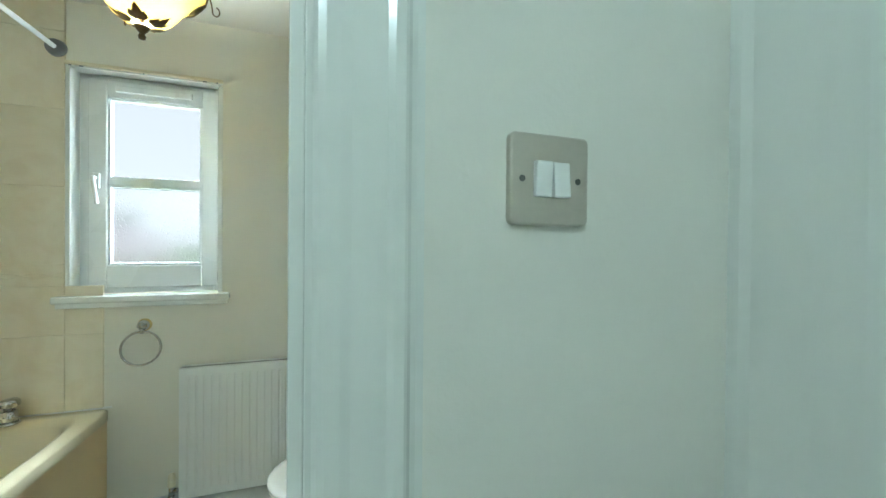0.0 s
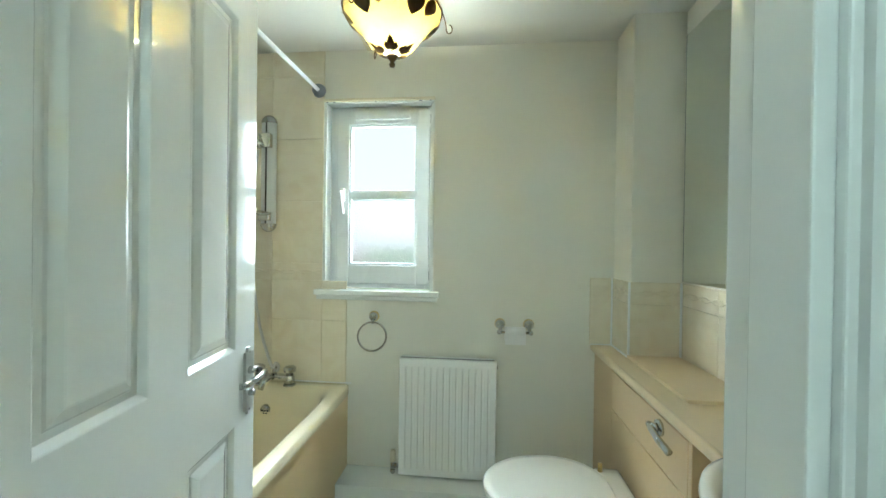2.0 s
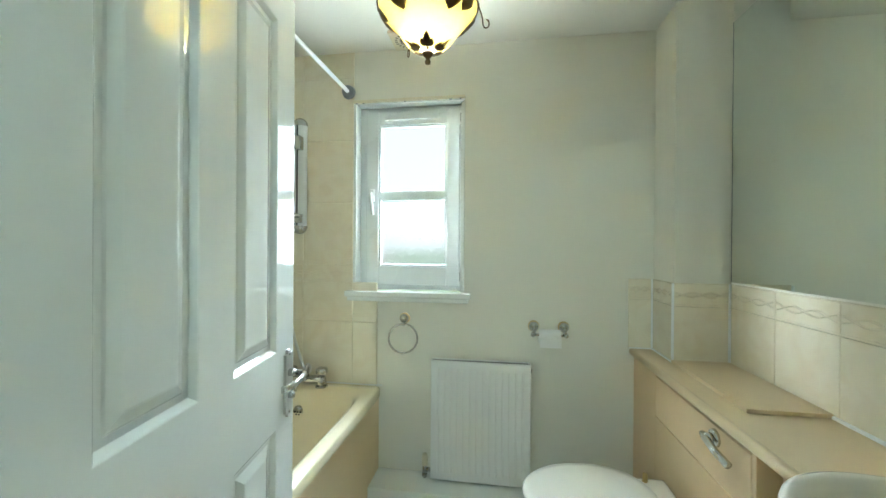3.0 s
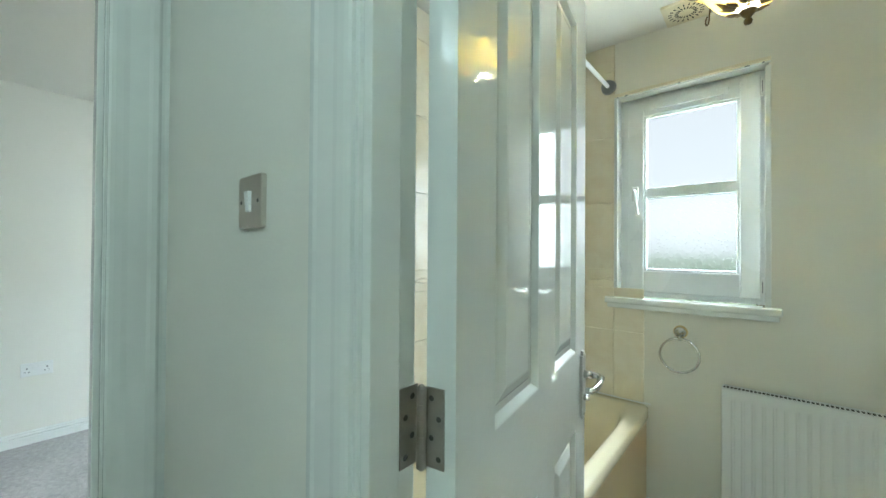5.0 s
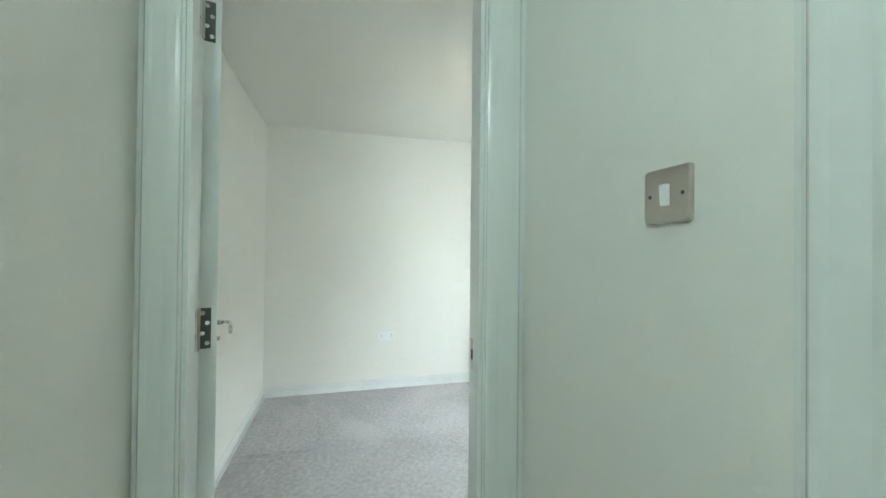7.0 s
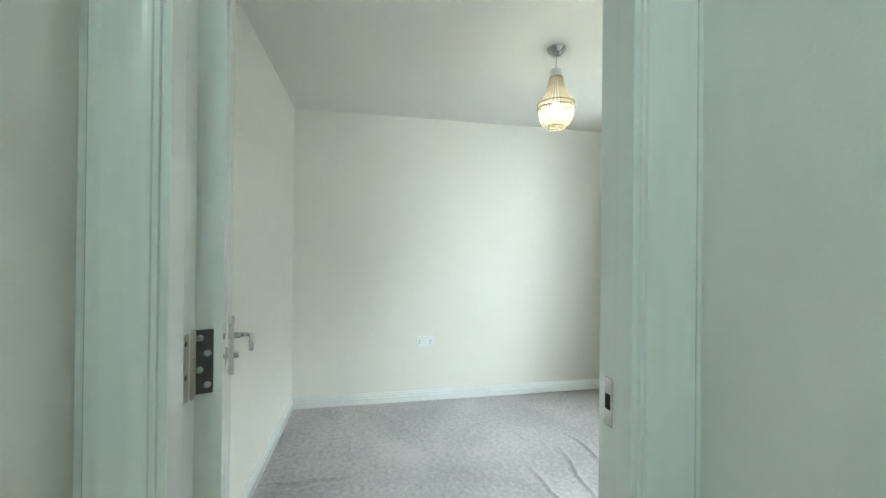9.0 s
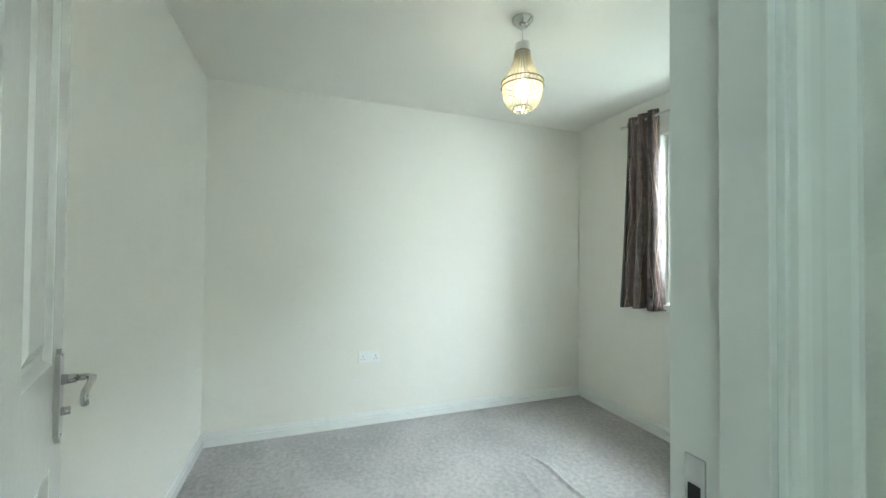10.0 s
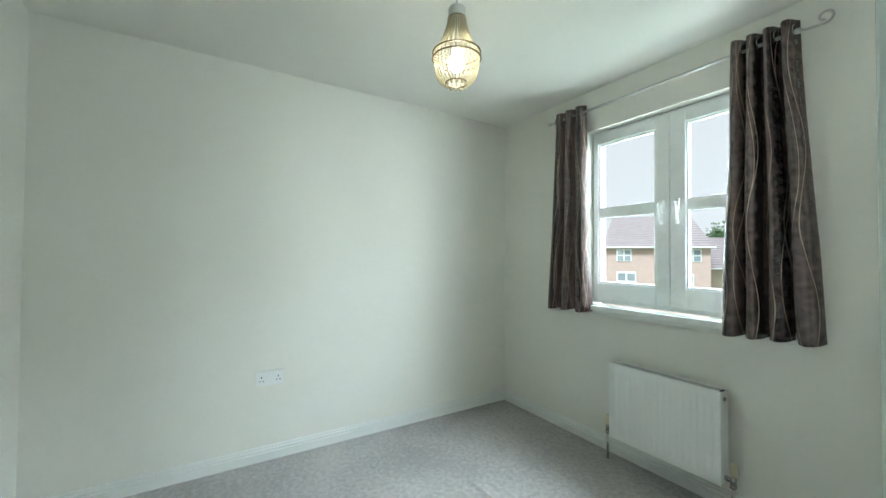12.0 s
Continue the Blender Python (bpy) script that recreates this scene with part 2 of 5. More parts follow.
def curtain_material():
    """Brown satin with its stripes of sheen put into the colour, and thin embroidered waves; reads the cloth's own uv
    in metres.
    """
    m, n, l, b = mat("brown_satin")
    uv = n.new("ShaderNodeUVMap")
    uv.uv_map = "cloth"
    sp = n.new("ShaderNodeSeparateXYZ")
    l.new(uv.outputs[0], sp.inputs[0])

    def math_node(op, a, c=None):
        k = n.new("ShaderNodeMath")
        k.operation = op
        for i, v in enumerate((a, c)):
            if v is None:
                continue
            if isinstance(v, (int, float)):
                k.inputs[i].default_value = v
            else:
                l.new(v, k.inputs[i])
        return k.outputs[0]

    lines = None
    for freq, amp, pitch, shift in ((9.0, 0.022, 0.075, 0.0), (6.0, 0.03, 0.12, 1.3), (13.0, 0.012, 0.16, 2.2)):
        s = math_node("SINE", math_node("ADD", math_node("MULTIPLY", sp.outputs["Y"], freq), shift))
        u = math_node("DIVIDE", math_node("ADD", sp.outputs["X"], math_node("MULTIPLY", s, amp)), pitch)
        d = math_node("ABSOLUTE", math_node("SUBTRACT", math_node("FRACT", u), 0.5))
        hit = math_node("LESS_THAN", d, 0.0014 / pitch)
        lines = hit if lines is None else math_node("MAXIMUM", lines, hit)
    no = n.new("ShaderNodeTexNoise")
    no.inputs["Scale"].default_value, no.inputs["Detail"].default_value = 30, 4
    l.new(uv.outputs[0], no.inputs["Vector"])
    # black to brown bands: the satin's sheen painted into the base colour
    r = n.new("ShaderNodeValToRGB")
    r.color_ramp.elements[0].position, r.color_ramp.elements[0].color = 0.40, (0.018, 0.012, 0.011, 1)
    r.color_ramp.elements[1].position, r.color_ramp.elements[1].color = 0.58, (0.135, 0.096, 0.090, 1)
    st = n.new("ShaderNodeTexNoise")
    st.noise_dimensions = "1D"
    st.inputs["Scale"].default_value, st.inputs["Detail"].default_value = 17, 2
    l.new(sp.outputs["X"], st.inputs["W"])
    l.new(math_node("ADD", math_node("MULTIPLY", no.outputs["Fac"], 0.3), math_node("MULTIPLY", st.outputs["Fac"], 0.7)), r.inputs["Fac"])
    mx = n.new("ShaderNodeMix")
    mx.data_type = "RGBA"
    mx.inputs["B"].default_value = (0.34, 0.25, 0.18, 1)
    l.new(lines, mx.inputs["Factor"])
    l.new(r.outputs[0], mx.inputs["A"])
    l.new(mx.outputs["Result"], b.inputs["Base Color"])
    b.inputs["Roughness"].default_value = 0.27
    b.inputs["Sheen Weight"].default_value = 0.05
    b.inputs["Specular IOR Level"].default_value = 0.7
    wr = n.new("ShaderNodeTexNoise")
    wr.inputs["Scale"].default_value, wr.inputs["Detail"].default_value = 18, 3
    l.new(uv.outputs[0], wr.inputs["Vector"])
    bp = n.new("ShaderNodeBump")
    bp.inputs["Strength"].default_value, bp.inputs["Distance"].default_value = 0.7, 0.012
    l.new(wr.outputs["Fac"], bp.inputs["Height"])
    l.new(bp.outputs[0], b.inputs["Normal"])
    return m


M_tile = tile_material()
M_carpet = carpet_material()
M_glass = glass_material("window_glass")
M_rainglass = glass_material("rain_spotted_glass", 0.30, True)
M_mirror = mirror_material()
M_amber = shade_material("amber_lamp_glass", (0.68, 0.58, 0.30), 0.45)
M_bronze = surface("dark_bronze_wire", (0.16, 0.115, 0.06), 0.4, 0.9, vary=0.1, scale=30, bump=0.02)
M_bead = shade_material("clear_crystal_bead", (0.62, 0.56, 0.40), 0.7)
M_bulb = glow_material("lit_bulb", (1.0, 0.90, 0.72), 30.0)
M_curtain = curtain_material()
M_brick = surface("red_house_brick", (0.56, 0.42, 0.37), 0.85, vary=0.12, scale=3, fine=30, bump=0.1)
M_rooftile = surface("brown_roof_tile", (0.36, 0.31, 0.32), 0.8, vary=0.12, scale=3, fine=30, bump=0.1)
M_tan = surface("tan_render", (0.52, 0.44, 0.34), 0.85, vary=0.06, scale=2, fine=30, bump=0.1)
M_grass = surface("mown_grass", (0.07, 0.11, 0.035), 0.9, vary=0.3, scale=0.6, fine=20, bump=0.3)
M_leaf = surface("green_foliage", (0.06, 0.12, 0.035), 0.8, vary=0.35, scale=2, fine=14, bump=0.0)
M_bark = surface("bark", (0.12, 0.09, 0.06), 0.9, vary=0.2, scale=6, bump=0.2)
M_ext = surface("grey_roughcast", (0.5, 0.47, 0.42), 0.9, vary=0.1, scale=3, fine=60, bump=0.3)
M_pane = surface("dark_far_glass", (0.28, 0.31, 0.33), 0.05, vary=0.1, bump=0.0)


# ---- mesh helpers ----
def box(bm, x0, y0, z0, x1, y1, z1, bevel=0.0, seg=2):
    r = bmesh.ops.create_cube(bm, size=1.0)
    vs = r["verts"]
    bmesh.ops.scale(bm, vec=(abs(x1 - x0), abs(y1 - y0), abs(z1 - z0)), verts=vs)
    bmesh.ops.translate(bm, vec=((x0 + x1) / 2, (y0 + y1) / 2, (z0 + z1) / 2), verts=vs)
    if bevel:
        es = list({e for v in vs for e in v.link_edges})
        bmesh.ops.bevel(bm, geom=es, offset=bevel, segments=seg, affect="EDGES", profile=0.6)
    return bm


def cyl(bm, a, b, r0, r1=None, seg=16):
    a, b = Vector(a), Vector(b)
    d = b - a
    m = Matrix.Translation((a + b) / 2) @ d.to_track_quat("Z", "Y").to_matrix().to_4x4()
    bmesh.ops.create_cone(bm, cap_ends=True, segments=seg, radius1=r0, radius2=r0 if r1 is None else r1, depth=d.length, matrix=m)
    return bm


def ball(bm, c, r, sub=2, sc=(1, 1, 1)):
    bmesh.ops.create_icosphere(bm, subdivisions=sub, radius=r, matrix=Matrix.Translation(c) @ Matrix.Diagonal((*sc, 1)))
    return bm


def tube(bm, pts, r, seg=10, close=False):
    """A round bar along the points."""
    pts = [Vector(p) for p in pts]
    rings, n = [], len(pts)
    side = None
    for i, p in enumerate(pts):
        if close:
            d = (pts[(i + 1) % n] - pts[i - 1]).normalized()
        else:
            d = (pts[min(i + 1, n - 1)] - pts[max(i - 1, 0)]).normalized()
        if side is None:
            side = d.orthogonal().normalized()
        side = (side - d * side.dot(d)).normalized()
        up = d.cross(side)
        rings.append([bm.verts.new(p + (side * math.cos(k * math.tau / seg) + up * math.sin(k * math.tau / seg)) * r) for k in range(seg)])
    for i in range(n if close else n - 1):
        a, b = rings[i], rings[(i + 1) % n]
        for k in range(seg):
            bm.faces.new((a[k], a[(k + 1) % seg], b[(k + 1) % seg], b[k]))
    if not close:
        bm.faces.new(rings[0][::-1])
        bm.faces.new(rings[-1])
    return bm


def lathe(bm, prof, c=(0, 0, 0), seg=32, cap=False):
    """A profile of (radius, z) turned round the upright axis through c."""
    rings = []
    for r, z in prof:
        rings.append([bm.verts.new((c[0] + r * math.cos(k * math.tau / seg), c[1] + r * math.sin(k * math.tau / seg), c[2] + z)) for k in range(seg)])
    for a, b in zip(rings, rings[1:]):
        for k in range(seg):
            bm.faces.new((a[k], a[(k + 1) % seg], b[(k + 1) % seg], b[k]))
    if cap:
        bm.faces.new(rings[0][::-1])
        bm.faces.new(rings[-1])
    return bm


def extrude_profile(bm, prof, start, run, out, up=(0, 0, 1)):
    """A moulding: profile points (out, up) swept straight from start along run."""
    start, run, out, up = Vector(start), Vector(run), Vector(out), Vector(up)
    a = [bm.verts.new(start + out * o + up * u) for o, u in prof]
    b = [bm.verts.new(start + run + out * o + up * u) for o, u in prof]
    n = len(prof)
    for i in range(n):
        bm.faces.new((a[i], a[(i + 1) % n], b[(i + 1) % n], b[i]))
    bm.faces.new(a[::-1])
    bm.faces.new(b)
    bmesh.ops.recalc_face_normals(bm, faces=bm.faces)
    return bm


def mesh_of(name, bm, material, smooth=False):
    me = bpy.data.meshes.new(name)
    bmesh.ops.recalc_face_normals(bm, faces=bm.faces)
    bm.to_mesh(me)
    bm.free()
    me.materials.append(material)
    if smooth:
        me.polygons.foreach_set("use_smooth", [True] * len(me.polygons))
    return me


def thing(name, label, category, group="", at=(0, 0, 0), rz=0):
    ob = new(name)
    ob.empty_display_size = 0.1
    ob.matrix_world = pose(*at, 0, 0, rz)
    return tagged(ob, label, category, group)


def part(name, bm, material, parent, label="", smooth=False):
    ob = new(name, mesh_of(name, bm, material, smooth))
    ob.parent = parent
    return tagged(ob, label)


def solid(name, bm, material, label, category, kind="", smooth=False):
    return tagged(new(name, mesh_of(name, bm, material, smooth)), label, category, "", kind)


def B():
    return bmesh.new()


# ---- large structure ----
CEIL = 2.31
BATH_W, BATH_E, BATH_S, NORTH = -2.03, 0.25, 0.762, 2.40
LAND_N, LAND_E, LAND_S = 0.672, 0.03, -1.30
BED_E, BED_W, BED_S = -2.120, -4.52, -0.46


def wall(name, axis, lo, hi, a0, a1, openings, material, label):
    """A wall along x or y between lo and hi (its faces), with openings (from, to, sill, head)."""
    bm = B()
    al = sorted({a0, a1, *[v for o in openings for v in o[:2]]})
    zl = sorted({0.0, CEIL, *[v for o in openings for v in o[2:]]})

    def full(i, j):
        if not (0 <= i < len(al) - 1 and 0 <= j < len(zl) - 1):
            return False
        p, z = (al[i] + al[i + 1]) / 2, (zl[j] + zl[j + 1]) / 2
        return not any(o[0] < p < o[1] and o[2] < z < o[3] for o in openings)

    seen = {}

    def v(i, j, side):
        if (i, j, side) not in seen:
            f = hi if side else lo
            seen[i, j, side] = bm.verts.new((al[i], f, zl[j]) if axis == "x" else (f, al[i], zl[j]))
        return seen[i, j, side]

    for i in range(len(al) - 1):
        for j in range(len(zl) - 1):
            if not full(i, j):
                continue
            for sd in (0, 1):
                bm.faces.new((v(i, j, sd), v(i + 1, j, sd), v(i + 1, j + 1, sd), v(i, j + 1, sd)))
            for di, dj, e in ((-1, 0, ((i, j), (i, j + 1))), (1, 0, ((i + 1, j), (i + 1, j + 1))), (0, -1, ((i, j), (i + 1, j))), (0, 1, ((i, j + 1), (i + 1, j + 1)))):
                if not full(i + di, j + dj):
                    p, q = e
                    bm.faces.new((v(*p, 0), v(*q, 0), v(*q, 1), v(*p, 1)))
    return solid(name, bm, material, label, "wall", "structure")


BW = (-1.462, -0.88, 1.02, 2.034)      # bathroom window opening
DW = (-3.70, -2.68, 0.87, 2.04)       # bedroom window opening
wall("wall_north_bathroom", "x", NORTH, 2.555, -2.054, 0.45, [BW], M_bathwall, "cream painted outer wall of the bathroom with a window")
wall("wall_north_bedroom", "x", NORTH, 2.555, -4.75, -2.054, [DW], M_wall, "off-white painted outer wall of the bedroom with a window")
wall("wall_bathroom_west", "y", -2.054, BATH_W, BATH_S, NORTH, [], M_bathwall, "cream bathroom wall behind the bath")
wall("wall_bedroom_east", "y", BED_E, -2.054, -0.60, NORTH, [(-0.192, 0.582, 0, 2.035)], M_wall, "off-white bedroom wall with the doorway")
wall("wall_landing_west", "y", -2.054, -2.01, LAND_S, BATH_S, [(-0.192, 0.582, 0, 2.035)], M_wall, "off-white landing wall with the bedroom doorway")
wall("wall_landing_north", "x", LAND_N, 0.717, -2.01, 0.25, [(-1.281, -0.415, 0, 2.035)], M_wall, "off-white landing wall with light switches")
wall("wall_bathroom_south", "x", 0.717, BATH_S, -2.03, 0.25, [(-1.281, -0.415, 0, 2.035)], M_bathwall, "cream bathroom wall with the doorway")
wall("wall_bathroom_east", "y", BATH_E, 0.45, 0.672, NORTH, [], M_bathwall, "cream bathroom wall behind the vanity")
wall("wall_landing_east", "y", LAND_E, 0.13, LAND_S, LAND_N, [(-0.21, 0.56, 0, 2.035)], M_wall, "off-white landing wall with a closed door")
wall("wall_hall_south", "x", -0.352, -0.252, -2.01, -1.16, [], M_wall, "plain off-white wall along the narrow hall")
wall("wall_landing_south", "x", LAND_S - 0.1, LAND_S, -2.1, 0.25, [], M_wall, "plain off-white landing wall")
wall("wall_bedroom_south", "x", BED_S - 0.1, BED_S, BED_W - 0.2, BED_E, [], M_wall, "plain off-white bedroom wall behind the door")
wall("wall_bedroom_west", "y", BED_W - 0.2, BED_W, BED_S - 0.1, NORTH, [], M_wall, "plain off-white bedroom wall with a socket")
solid("ceiling", box(B(), -4.80, -1.45, CEIL, 0.5, 2.70, CEIL + 0.12), M_ceiling, "white painted plaster ceiling", "ceiling", "structure")
solid("floor_bathroom", box(B(), -2.03, 0.717, -0.15, 0.25, 2.40, 0.0), M_vinyl, "pale vinyl bathroom floor", "floor", "structure")
solid("floor_landing", box(B(), -2.054, LAND_S, -0.15, 0.13, 0.717, 0.0), M_carpet, "grey carpet on the landing", "floor", "structure")


def bedroom_carpet():
    """A carpet with a few loose ripples raised near the doorway."""
    bm = B()
    x0, x1, y0, y1 = BED_W, -2.054, BED_S, NORTH
    nx, ny = 300, 360
    ripples = [((-3.86, 1.43), (-3.05, 1.49), 0.014, 0.011), ((-3.68, 1.30), (-2.90, 1.21), 0.014, 0.011),
               ((-3.52, 1.03), (-2.85, 1.08), 0.014, 0.011), ((-3.57, -0.50), (-3.545, 0.05), 0.013, 0.012),
               ((-4.15, 0.02), (-3.50, 0.02), 0.008, 0.012), ((-3.55, 0.58), (-3.15, 0.62), 0.003, 0.012),
               ((-3.50, -0.46), (-3.48, 0.02), 0.006, 0.014), ((-3.60, 0.90), (-3.30, 0.93), 0.005, 0.010)]
    rows = []
    for j in range(ny + 1):
        row = []
        for i in range(nx + 1):
            x, y = x0 + (x1 - x0) * i / nx, y0 + (y1 - y0) * j / ny
            z = 0.002 * noise.noise((x * 3, y * 3, 0))
            for a, b, hgt, wid in ripples:
                ab = Vector((b[0] - a[0], b[1] - a[1]))
                ap = Vector((x - a[0], y - a[1]))
                t = ap.dot(ab) / ab.length_squared
                tc = max(0.0, min(1.0, t))
                bend = 0.012 * math.sin(6 * t + a[0] * 9) + 0.006 * math.sin(17 * t)
                across = (ap - ab * tc).length if not 0 < t < 1 else abs(ap.x * ab.y - ap.y * ab.x) / ab.length
                side = (ap.x * ab.y - ap.y * ab.x) / ab.length
                dd = abs(side - bend) if 0 < t < 1 else across
                z += hgt * math.exp(-(dd / wid) ** 2) * (math.sin(math.pi * tc) ** 1.2 if 0 < t < 1 else 0)
            row.append(bm.verts.new((x, y, z)))
        rows.append(row)
    for a, b in zip(rows, rows[1:]):
        for i in range(nx):
            bm.faces.new((a[i], a[i + 1], b[i + 1], b[i]))
    return solid("floor_bedroom", bm, M_carpet, "grey twist-pile bedroom carpet with loose ripples", "floor", "structure", True)


bedroom_carpet()
solid("floor_slab", box(B(), -4.75, -1.45, -0.45, 0.45, 2.66, -0.155), M_ext, "floor slab under the upper storey", "floor", "structure")

SKIRT = [(0, 0), (0.016, 0), (0.016, 0.046), (0.008, 0.049), (0.008, 0.054), (0.015, 0.057), (0.013, 0.065), (0.005, 0.068), (0.005, 0.073), (0.010, 0.075), (0.004, 0.084), (0, 0.084)]


def skirting(name, start, run, out):
    solid(name, extrude_profile(B(), SKIRT, start, run, out), M_gloss, "white gloss moulded skirting board", "skirting", "structure")


skirting("baseboard_bedroom_west", (BED_W, BED_S, 0), (0, NORTH - BED_S, 0), (1, 0, 0))
skirting("baseboard_bedroom_north", (BED_W + 0.017, NORTH, 0), (BED_E - BED_W - 0.017, 0, 0), (0, -1, 0))
skirting("baseboard_bedroom_south", (BED_W + 0.017, BED_S, 0), (BED_E - BED_W - 0.017, 0, 0), (0, 1, 0))
skirting("baseboard_landing_north", (-1.99, LAND_N, 0), (0.645, 0, 0), (0, -1, 0))
skirting("baseboard_landing_east", (-0.33, LAND_N, 0), (0.36, 0, 0), (0, -1, 0))


# door linings and architraves
ARCH = [(0, 0), (0, 0.075), (0.0015, 0.069), (0.005, 0.0645), (0.010, 0.0615), (0.013, 0.059), (0.0135, 0.052), (0.0115, 0.047), (0.0105, 0.024), (0.0115, 0.017), (0.0115, 0.008), (0.0105, 0.003), (0.008, 0.0)]


def doorway(name, axis, face0, face1, o0, o1, head, stop_side, trims, stop0=0.012):
    """Lining, stops and architraves of a doorway; axis is the way the wall runs, trims are (face, outward sign, cut0, cut1)."""
    t = 0.03

    def bx(bm, p, q, f0, f1, z0, z1, bev=0.0015):
        if axis == "x":
            return box(bm, p, f0, z0, q, f1, z1, bev)
        return box(bm, f0, p, z0, f1, q, z1, bev)
    e = 0.002
    root = thing(name, "white gloss door lining with moulded architraves", "door frame", "door frames")
    root["kind"] = "structure"
    part("jamb", bx(B(), o0, o0 + t, face0 - e, face1 + e, 0, head), M_gloss, root)
    part("jamb", bx(B(), o1 - t, o1, face0 - e, face1 + e, 0, head), M_gloss, root)
    part("head_jamb", bx(B(), o0 + t, o1 - t, face0 - e, face1 + e, head - t, head), M_gloss, root)
    s0, s1 = stop_side
    part("door_stop", bx(B(), o0 + t, o0 + t + stop0, s0, s1, 0, head - t), M_gloss, root)
    part("door_stop", bx(B(), o1 - t - 0.012, o1 - t, s0, s1, 0, head - t), M_gloss, root)
    for face, sgn, w0, w1 in trims:
        for edge, way, w in ((o0 + t - 0.006, -1, w0), (o1 - t + 0.006, 1, w1)):
            if w <= 0:
                continue
            prof = [(o, u * w / 0.062) for o, u in ARCH]
            out = (0, sgn, 0) if axis == "x" else (sgn, 0, 0)
            side = (way, 0, 0) if axis == "x" else (0, way, 0)
            start = (edge, face, 0.0) if axis == "x" else (face, edge, 0.0)
            part("architrave", extrude_profile(B(), prof, start, (0, 0, head + 0.03), out, side), M_gloss, root)
        out = (0, sgn, 0) if axis == "x" else (sgn, 0, 0)
        start = (o0 + t - 0.006 - w0, face, head - 0.024) if axis == "x" else (face, o0 + t - 0.006 - w0, head - 0.024)
        ln = (o1 - o0 - 2 * t + 0.012 + w0 + w1)
        part("head_architrave", extrude_profile(B(), [(o + 0.001, u) for o, u in ARCH], start, (ln, 0, 0) if axis == "x" else (0, ln, 0), out), M_gloss, root)
    return root


doorway("door_frame_bathroom", "x", LAND_N, BATH_S, -1.281, -0.415, 2.035, (LAND_N + 0.004, 0.722), [(LAND_N, -1, 0.085, 0.075), (BATH_S, 1, 0.0, 0.06)], 0.016)
doorway("door_frame_bedroom", "y", BED_E, -2.01, -0.192, 0.582, 2.035, (-2.058, -2.014), [(-2.01, 1, 0.0694, 0.0938), (BED_E, -1, 0.0, 0.0)])
doorway("door_frame_landing", "y", LAND_E, 0.13, -0.21, 0.56, 2.035, (0.08, 0.12), [(LAND_E, -1, 0.09, 0.147)])


# ---- doors ----
def grid_panel(bm, u0, u1, z0, z1, y, sgn, depth=0.012):
    """A moulded raised panel sunk in a door's face: ogee down, field up again."""
    steps = [(0.0, 0.0), (0.003, -depth * 0.12), (0.008, -depth * 0.55), (0.013, -depth), (0.026, -depth), (0.030, -depth * 0.8), (0.048, -depth * 0.28), (0.052, -depth * 0.22)]
    rings = []
    for inset, d in steps:
        pts = ((u0 + inset, z0 + inset), (u1 - inset, z0 + inset), (u1 - inset, z1 - inset), (u0 + inset, z1 - inset))
        rings.append([bm.verts.new((u, y + sgn * d, z)) for u, z in pts])
    for a, b in zip(rings, rings[1:]):
        for k in range(4):
            bm.faces.new((a[k], a[(k + 1) % 4], b[(k + 1) % 4], b[k]))
    bm.faces.new(rings[-1])


def door_leaf(width, thick, panels, h=1.985, z0=0.008):
    """A moulded door: local x from hinge to latch, y from 0 (its near face) to -thick."""
    bm = B()
    us = sorted({0.0, width, *[p for q in panels for p in q[:2]]})
    zs = sorted({z0, z0 + h, *[p for q in panels for p in q[2:]]})
    for y, sgn in ((0.0, 1), (-thick, -1)):
        for ua, ub in zip(us, us[1:]):
            for za, zb in zip(zs, zs[1:]):
                mid = ((ua + ub) / 2, (za + zb) / 2)
                if any(p[0] < mid[0] < p[1] and p[2] < mid[1] < p[3] for p in panels):
                    continue
                bm.faces.new([bm.verts.new((u, y, z)) for u, z in ((ua, za), (ub, za), (ub, zb), (ua, zb))])
        for p in panels:
            grid_panel(bm, *p, y, sgn)
    z1 = z0 + h
    for a, b in (((0, z0), (width, z0)), ((width, z0), (width, z1)), ((width, z1), (0, z1)), ((0, z1), (0, z0))):
        bm.faces.new([bm.verts.new(v) for v in ((a[0], 0, a[1]), (b[0], 0, b[1]), (b[0], -thick, b[1]), (a[0], -thick, a[1]))])
    bmesh.ops.remove_doubles(bm, verts=bm.verts, dist=0.0003)
    return bm


